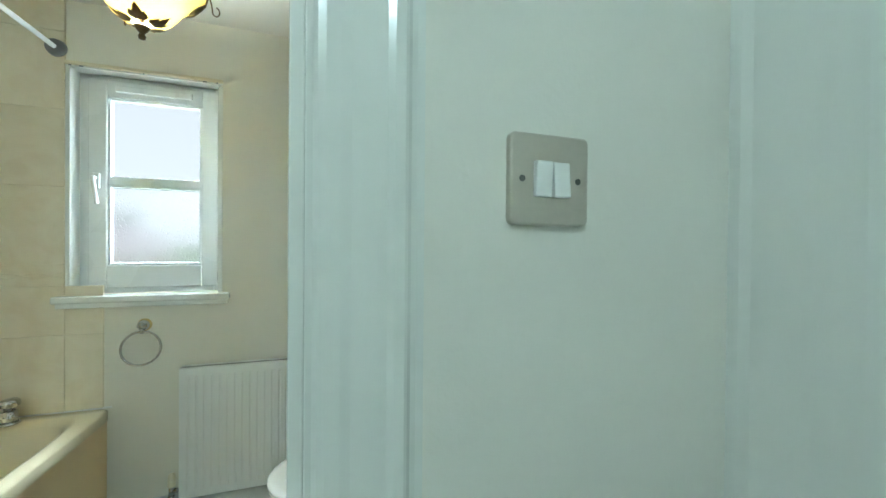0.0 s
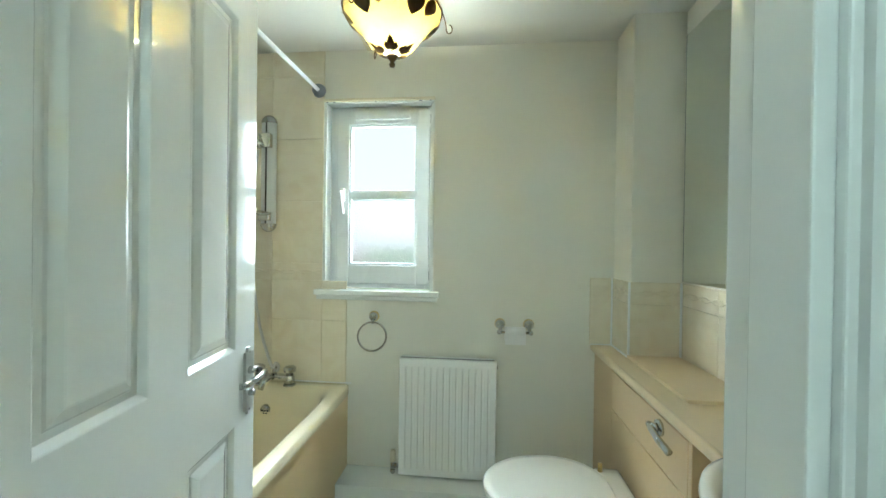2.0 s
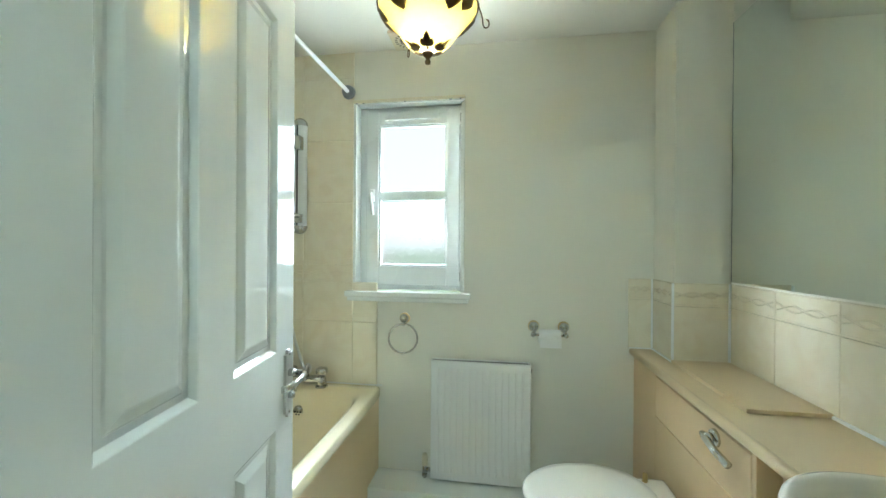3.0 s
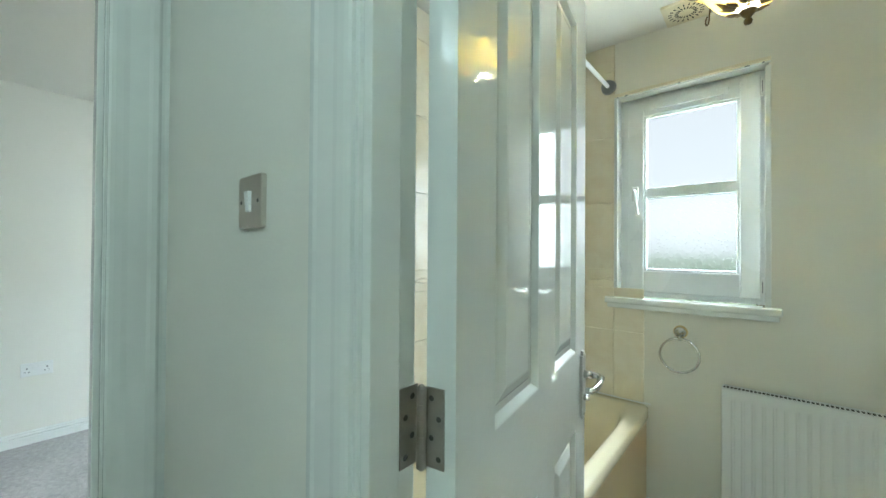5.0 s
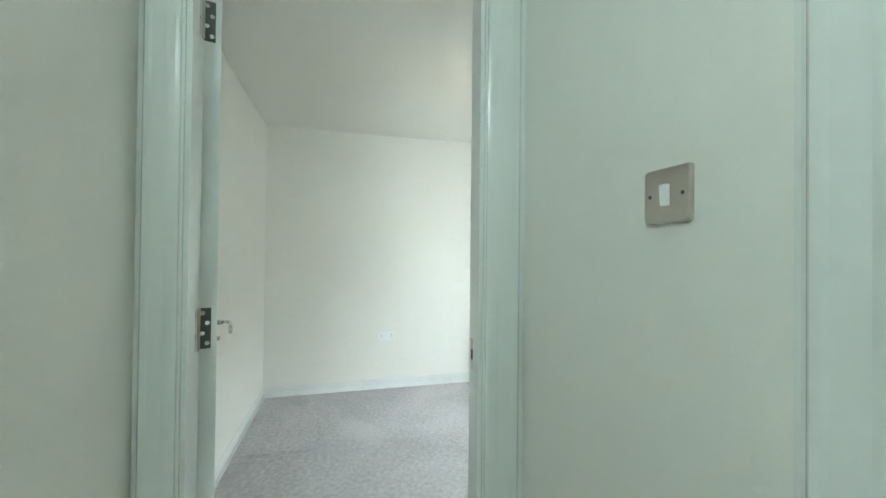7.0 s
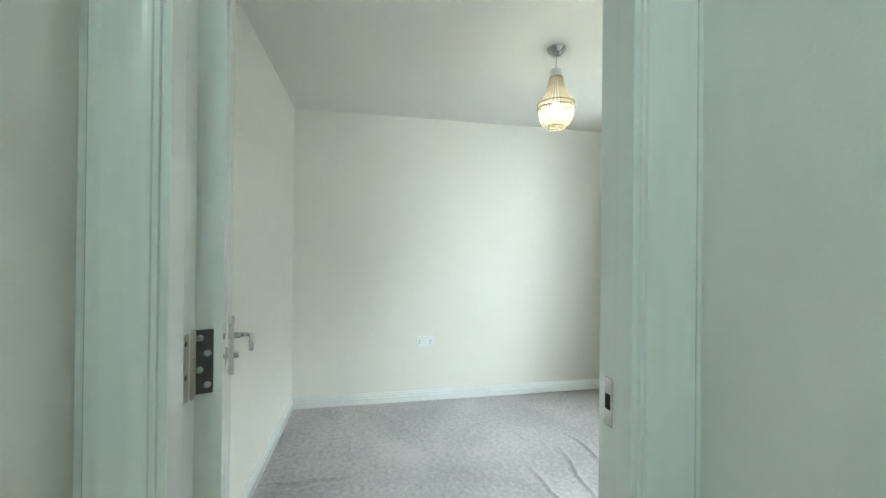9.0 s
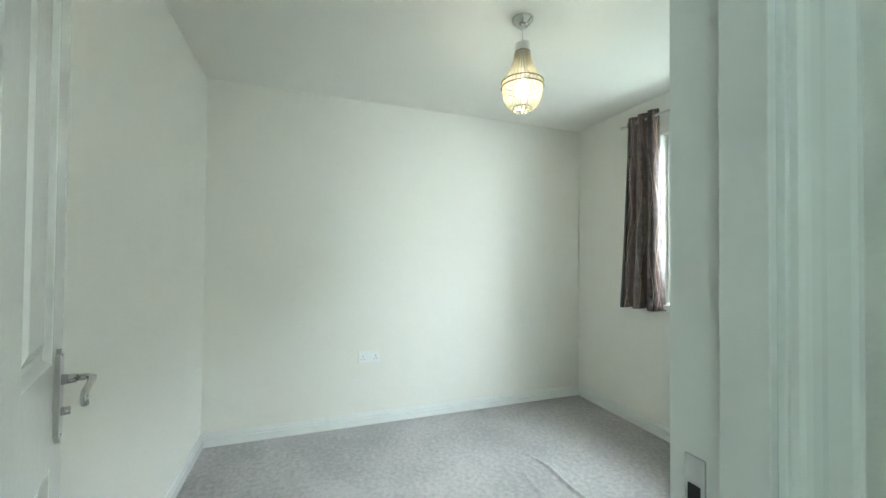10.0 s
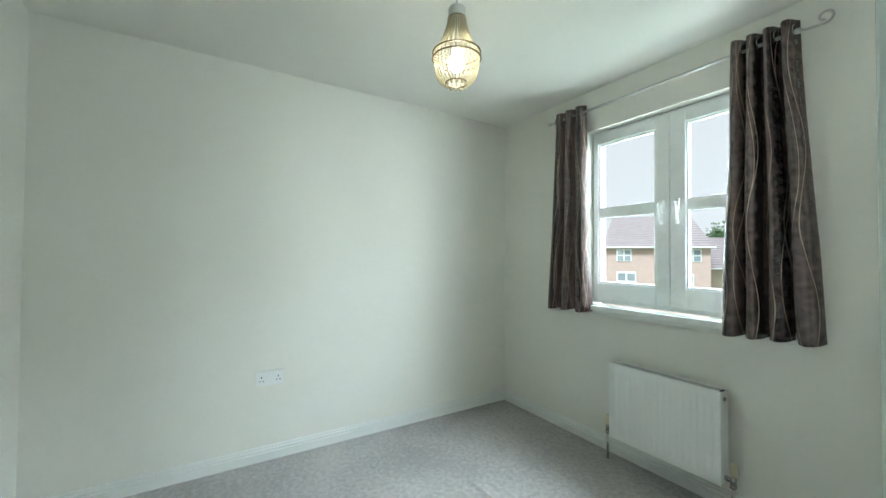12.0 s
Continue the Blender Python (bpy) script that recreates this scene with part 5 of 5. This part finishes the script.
# ---- bedroom ----
def pendant():
    r = thing("pendant_lamp", "bell-shaped crystal bead pendant lamp hanging from the ceiling, lit", "lamp", "", (-3.31, 1.08, 0))
    part("ceiling_rose", lathe(B(), [(0.0, 2.268), (0.020, 2.270), (0.034, 2.285), (0.048, 2.300), (0.050, 2.3095)], (0, 0, 0), 28), M_chrome, r, "chrome ceiling rose", True)
    part("cord", cyl(B(), (0, 0, 2.18), (0, 0, 2.275), 0.003, seg=8), M_rod, r)
    part("top_cap", lathe(B(), [(0.0, 2.198), (0.030, 2.196), (0.034, 2.188), (0.034, 2.158), (0.031, 2.152), (0.027, 2.152), (0.027, 2.192), (0.0, 2.193)], (0, 0, 0), 28), M_white, r, "white collar at the top", True)

    def ring(rad, z, tk=0.0030):
        part("hoop", tube(B(), [(rad * math.cos(math.tau * k / 36), rad * math.sin(math.tau * k / 36), z) for k in range(36)], tk, 6, True), M_bronze, r, "thin dark bronze hoop", True)

    ring(0.034, 2.152)
    ring(0.095, 2.012)
    ring(0.096, 1.988)
    ring(0.042, 1.893)

    beads = []

    def strand(pts, rad, name="bead_strand"):
        if name == "bead_strand":
            beads.extend((p, rad) for p in pts)
            return
        bm = B()
        for p in pts:
            ball(bm, p, rad, 1)
        part(name, bm, M_bead, r, "faceted crystal drop")

    n = 30
    for k in range(n):
        a = math.tau * k / n
        pts = []
        for i in range(17):
            t = i / 16
            rad = 0.034 + (0.088 - 0.034) * (t ** 1.7)
            pts.append((rad * math.cos(a), rad * math.sin(a), 2.150 - 0.136 * t))
        strand(pts, 0.0042)
        strand([(0.091 * math.cos(a), 0.091 * math.sin(a), 1.994 + 0.006 * q) for q in range(3)], 0.0042)
        pts = []
        for i in range(14):
            t = i / 13
            rad = 0.042 + 0.048 * math.cos(t * math.pi / 2) ** 0.75
            pts.append((rad * math.cos(a), rad * math.sin(a), 1.986 - 0.092 * math.sin(t * math.pi / 2) ** 1.05))
        strand(pts, 0.0041)
    for k in range(12):
        a = math.tau * k / 12
        strand([(0.041 * math.cos(a), 0.041 * math.sin(a), 1.884)], 0.0075, "crystal_drop")
    unit = ball(B(), (0, 0, 0), 1.0, 1)
    uv = [q.co.copy() for q in unit.verts]
    uf = [[q.index for q in f.verts] for f in unit.faces]
    unit.free()
    bv, bf = [], []
    for p, rad in beads:
        k = len(bv)
        bv += [tuple(Vector(p) + q * rad) for q in uv]
        bf += [[k + i for i in f] for f in uf]
    me = bpy.data.meshes.new("crystal_beading")
    me.from_pydata(bv, [], bf)
    me.materials.append(M_bead)
    ob = new("crystal_beading", me)
    ob.parent = r
    tagged(ob, "strings of small faceted crystal beads", kind="stuff")
    part("lamp_holder", lathe(B(), [(0.0, 2.155), (0.012, 2.155), (0.013, 2.05), (0.019, 2.035), (0.019, 2.012), (0.0, 2.012)], (0, 0, 0), 24), M_white, r, "white lamp holder", True)
    part("bulb", ball(B(), (0, 0, 1.975), 0.030, 3, (1, 1, 1.25)), M_bulb, r, "glowing warm bulb", True)


pendant()


def curtain(label, top0, top1, bot0, bot1, zt, zb, folds, amp, yc, phase):
    r = thing("curtain", label, "curtain", "window curtains", (0, 0, 0))
    nu, nv = folds * 16, 34
    bm = B()
    uvl = bm.loops.layers.uv.new("cloth")
    grid = []
    rng = random.Random(int(phase * 100))
    jit = [rng.uniform(-1, 1) for _ in range(folds * 2 + 4)]
    for j in range(nv + 1):
        v = j / nv
        row = []
        x0 = top0 + (bot0 - top0) * v ** 1.2
        x1 = top1 + (bot1 - top1) * v ** 1.2
        for i in range(nu + 1):
            u = i / nu
            f = u * folds
            k = int(f * 2)
            am = amp * (1 + 0.35 * jit[k] * v) * (0.75 + 0.25 * v)
            ph = math.tau * f + phase + 0.5 * v * jit[(k + 1) % len(jit)] * 0.6
            sx = math.sin(ph)
            y = yc + am * math.copysign(abs(sx) ** 0.8, sx) + 0.004 * math.sin(9 * v + 5 * u) * v
            x = x0 + (x1 - x0) * u + 0.012 * math.cos(ph) * (0.4 + 0.6 * v) + 0.006 * math.sin(7 * v + jit[k] * 3) * v
            z = zt + (zb - zt) * v + (0.006 * sx if j in (0, nv) else 0) + 0.01 * v * math.sin(2.5 * u)
            row.append((bm.verts.new((x, y, z)), u * (bot1 - bot0) * 2.0 + phase, v * (zt - zb)))
        grid.append(row)
    for j in range(nv):
        for i in range(nu):
            q = (grid[j][i], grid[j][i + 1], grid[j + 1][i + 1], grid[j + 1][i])
            f = bm.faces.new([p[0] for p in q])
            for lp, p in zip(f.loops, q):
                lp[uvl].uv = (p[1], p[2])
    me = bpy.data.meshes.new("cloth")
    bm.to_mesh(me)
    bm.free()
    me.materials.append(M_curtain)
    me.polygons.foreach_set("use_smooth", [True] * len(me.polygons))
    ob = new("cloth", me)
    ob.parent = r
    md = ob.modifiers.new("thickness", "SOLIDIFY")
    md.thickness = 0.0025
    for k in range(folds * 2):
        f = (k + 0.5) / (folds * 2)
        x = top0 + (top1 - top0) * f
        g = tube(B(), [(x, yc + 0.019 * math.cos(math.tau * a / 20), zt - 0.045 + 0.022 * math.sin(math.tau * a / 20)) for a in range(20)], 0.0035, 8, True)
        part("eyelet", g, M_chrome, r, "chrome eyelet ring", True)
    return r


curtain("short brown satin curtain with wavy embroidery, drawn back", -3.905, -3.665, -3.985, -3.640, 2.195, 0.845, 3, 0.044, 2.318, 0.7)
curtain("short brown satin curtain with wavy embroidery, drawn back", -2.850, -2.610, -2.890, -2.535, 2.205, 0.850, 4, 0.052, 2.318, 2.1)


def curtain_pole():
    r = thing("curtain_pole", "thin grey metal curtain pole with scroll finials", "curtain pole", "", (0, 2.318, 2.150))
    part("pole", cyl(B(), (-3.960, 0, 0), (-2.600, 0, 0), 0.008, seg=14), M_rod, r, "", True)
    for x, s in ((-2.608, 1), (-3.955, -1)):
        pts = [(x, 0, 0), (x + s * 0.025, 0, -0.006), (x + s * 0.055, 0, -0.008)]
        for i in range(20):
            a = -1.5 + i / 19 * 6.4
            rad = 0.027 * (1 - 0.55 * i / 19)
            pts.append((x + s * (0.078 + rad * math.cos(a)), 0, 0.019 + rad * math.sin(a)))
        if s > 0:
            part("scroll_finial", tube(B(), pts, 0.005, 8), M_rod, r, "wrought scroll finial", True)
        part("collar", cyl(B(), (x - s * 0.012, 0, 0), (x + s * 0.004, 0, 0), 0.012), M_rod, r, "", True)
    for x in (-3.90, -2.655):
        b = B()
        tube(b, [(x, 0.08, 0.0), (x, 0.02, -0.012), (x, 0, -0.012)], 0.005, 8)
        cyl(b, (x, 0.082, 0), (x, 0.074, 0), 0.02, 0.018)
        part("bracket", b, M_rod, r, "", True)


curtain_pole()

# ---- outdoors ----
GROUND = -2.75
gr = B()
bmesh.ops.create_grid(gr, x_segments=60, y_segments=60, size=900)
for _v in gr.verts:
    _v.co.z = GROUND
solid("ground", gr, M_grass, "rough grass and gardens outside", "ground", "structure")


def house(name, label, centre, yaw, width, depth, eaves, ridge, wall_mat, windows, hip=1.2):
    r = thing(name, label, "house", "houses", (centre[0], centre[1], GROUND), yaw)
    w, d = width / 2, depth
    part("wall", box(B(), -w, 0, 0, w, d, eaves), wall_mat, r)
    rf = B()
    o = 0.22
    pts = [(-w - o, -o, eaves), (w + o, -o, eaves), (w + o, d + o, eaves), (-w - o, d + o, eaves), (-w + hip, d / 2, ridge), (w - hip, d / 2, ridge)]
    vs = [rf.verts.new(p) for p in pts]
    for f in ((0, 1, 5, 4), (2, 3, 4, 5), (1, 2, 5), (3, 0, 4), (3, 2, 1, 0)):
        rf.faces.new([vs[i] for i in f])
    roof = part("roof", rf, M_rooftile, r, "brown tiled roof")
    n = 14
    for i in range(n):
        t = (i + 0.5) / n
        y = -o + (d / 2 + o) * t
        z = eaves + (ridge - eaves) * t
        xl = -w - o + (hip + o) * t
        c = box(B(), xl + 0.02, y - 0.03, z + 0.0, -xl - 0.02, y + 0.03, z + 0.055)
        part("tile_course", c, M_rooftile, roof)
    part("gutter", cyl(B(), (-w - o, -o - 0.05, eaves - 0.02), (w + o, -o - 0.05, eaves - 0.02), 0.06, seg=10), M_white, r, "white gutter")
    for wx, wz, ww, wh in windows:
        fr = part("window", box(B(), wx - ww / 2, -0.04, wz - wh / 2, wx + ww / 2, 0.06, wz + wh / 2, 0.01, 1), M_upvc, r, "white framed window")
        for k in (-1, 1):
            for q in (-1, 1):
                part("pane", box(B(), wx + k * ww * 0.235 - ww * 0.19, -0.06, wz + q * wh * 0.235 - wh * 0.19, wx + k * ww * 0.235 + ww * 0.19, -0.038, wz + q * wh * 0.235 + wh * 0.19), M_pane, fr)
    return r


house("house", "red brick two-storey house with a brown tiled roof", (-15.6, 25.1), 36, 6.0, 6.5, 4.62, 6.95, M_brick,
      [(-1.9, 4.08, 0.92, 0.82), (-1.76, 2.35, 1.2, 1.25), (2.05, 4.08, 0.92, 0.82), (1.5, 2.3, 1.2, 1.25)], 0.5)
house("house", "tan rendered house beyond the brick house", (-13.3, 33.0), 60, 7.0, 7.0, 3.2, 5.6, M_tan, [(0.0, 2.2, 1.2, 1.1)], 0.0)
house("house", "pale rendered house among bushes", (-36.0, 44.0), 35, 9.0, 7.0, 3.4, 6.0, M_upvc, [(-2.0, 2.4, 1.2, 1.1), (2.0, 2.4, 1.2, 1.1)])


def tree(name, label, x, y, h, crown, seed):
    rng = random.Random(seed)
    r = thing(name, label, "tree", "trees", (x, y, GROUND))
    tr = B()
    cyl(tr, (0, 0, 0), (0.1, 0.05, h * 0.55), 0.16, 0.08, 10)
    for k in range(6):
        a = rng.uniform(0, math.tau)
        cyl(tr, (0.06, 0.03, h * rng.uniform(0.3, 0.5)), (crown * 0.6 * math.cos(a), crown * 0.6 * math.sin(a), h * rng.uniform(0.6, 0.85)), 0.06, 0.02, 6)
    part("trunk", tr, M_bark, r)
    verts, faces = [], []
    for _ in range(1500):
        a, b = rng.uniform(0, math.tau), rng.uniform(-0.8, 1)
        q = crown * rng.uniform(0.45, 1.0) * (0.8 + 0.3 * math.sin(3 * a + seed) * math.cos(4 * b))
        c = Vector((q * math.cos(a) * math.cos(b), q * math.sin(a) * math.cos(b), h * 0.66 + q * 0.9 * math.sin(b)))
        u = Vector((rng.gauss(0, 1), rng.gauss(0, 1), rng.gauss(0, 1))).normalized()
        w = u.orthogonal().normalized()
        s = rng.uniform(0.09, 0.2)
        i = len(verts)
        verts += [c - u * s, c + w * s * 0.5, c + u * s, c - w * s * 0.5]
        faces.append((i, i + 1, i + 2, i + 3))
    me = bpy.data.meshes.new("crown")
    me.from_pydata([tuple(v) for v in verts], [], faces)
    me.materials.append(M_leaf)
    ob = new("crown", me)
    ob.parent = r


tree("tree", "leafy green tree behind the houses", -17.0, 39.5, 8.0, 2.6, 3)
tree("tree", "leafy green tree between the houses", -26.0, 33.0, 6.0, 2.4, 5)
tree("bush_tree", "low leafy tree in a garden", -21.5, 27.0, 3.2, 1.6, 7)
tree("tree", "leafy green tree in the rear gardens", -3.4, 27.0, 3.0, 1.5, 9)
tree("tree", "leafy green tree in the rear gardens", -1.0, 28.0, 3.0, 1.5, 13)


# ---- wall tiles, piece by piece ----
def tile_mesh(w, h, t=0.006, relief=False):
    bm = B()
    box(bm, -w / 2, -t, -h / 2, w / 2, 0, h / 2)
    es = [e for e in bm.edges if all(v.co.y < -t * 0.9 for v in e.verts)]
    bmesh.ops.bevel(bm, geom=es, offset=0.0015, segments=1, affect="EDGES")
    if relief:
        n = 28
        for side in (-1, 1):
            pts = []
            for k in range(n):
                u = -w / 2 + 0.008 + (w - 0.016) * k / (n - 1)
                pts.append((u, -t, side * 0.010 * math.sin(math.tau * 1.5 * (u / w))))
            tube(bm, pts, 0.0036, 5)
        for c in (-0.33, 0.0, 0.33):
            ball(bm, (c * w, -t, 0.0), 0.007, 1, (1, 0.4, 0.8))
        box(bm, -w / 2, -t - 0.002, h / 2 - 0.008, w / 2, -t + 0.001, h / 2 - 0.003)
        box(bm, -w / 2, -t - 0.002, -h / 2 + 0.003, w / 2, -t + 0.001, -h / 2 + 0.008)
    return mesh_of("tile", bm, M_tile)


_tiles = {}


def tile(parent, w, h, x, y, z, rz, relief=False):
    key = (round(w, 4), round(h, 4), relief)
    if key not in _tiles:
        _tiles[key] = tile_mesh(w, h, 0.006, relief)
    ob = new("tile", _tiles[key])
    ob.parent = parent
    ob.matrix_basis = pose(x, y, z, 0, 0, rz)


def tiled(name, label, origin, rz, length, rows, width=0.25, skip=None, back=0.004):
    """Rows (z0, z1, relief) of tiles along a wall from origin; local x runs along the wall, local -y is out of it."""
    r = thing(name, label, "wall tiles", "", origin, rz)
    r["kind"] = "structure"
    g = 0.0012
    bd = B()
    for z0, z1, relief in rows:
        L = length if skip is None else skip(z0)
        box(bd, 0, -back, z0, L, -0.0006, z1)
        x = 0.0
        while x < L - 0.01:
            w = min(width, L - x)
            tile(r, w - g, z1 - z0 - g, x + w / 2, -back + 0.001, (z0 + z1) / 2, 0, relief)
            x += w
    part("grout", bd, M_grout, r, "cream grout bed")
    return r


ROWS_BATH = [(0.549, 0.876, False), (0.876, 1.087, False), (1.087, 1.180, True), (1.180, 1.510, False), (1.510, 1.840, False), (1.840, 2.170, False), (2.170, 2.306, False)]
tiled("wall_tiles_bath_end", "cream marbled tiles on the wall at the end of the bath", (BATH_W, NORTH, 0), 0, 0.70, ROWS_BATH, 0.2825, lambda z: 0.70 if z < 0.9 else 0.565)
tiled("wall_tiles_bath_side", "cream marbled tiles along the wall beside the bath", (BATH_W, BATH_S, 0), 90, NORTH - BATH_S - 0.012, ROWS_BATH)
ROWS_SPLASH = [(0.801, 1.035, False), (1.035, 1.132, True)]
tiled("wall_tiles_splash_north", "cream marbled splashback tiles beside the toilet housing", (-0.083, NORTH, 0), 0, 0.104, ROWS_SPLASH, 0.2)
tiled("wall_tiles_splash_box", "cream marbled splashback tiles on the boxed corner", (0.032, NORTH - 0.012, 0), -90, 0.198, ROWS_SPLASH, 0.2)
tiled("wall_tiles_splash_box_front", "cream marbled splashback tiles on the boxed corner", (0.024, 2.19, 0), 0, 0.215, ROWS_SPLASH, 0.25)
tiled("wall_tiles_splash_east", "cream marbled splashback tiles with a relief border under the mirror", (BATH_E, 2.178, 0), -90, 1.40, ROWS_SPLASH, 0.25)
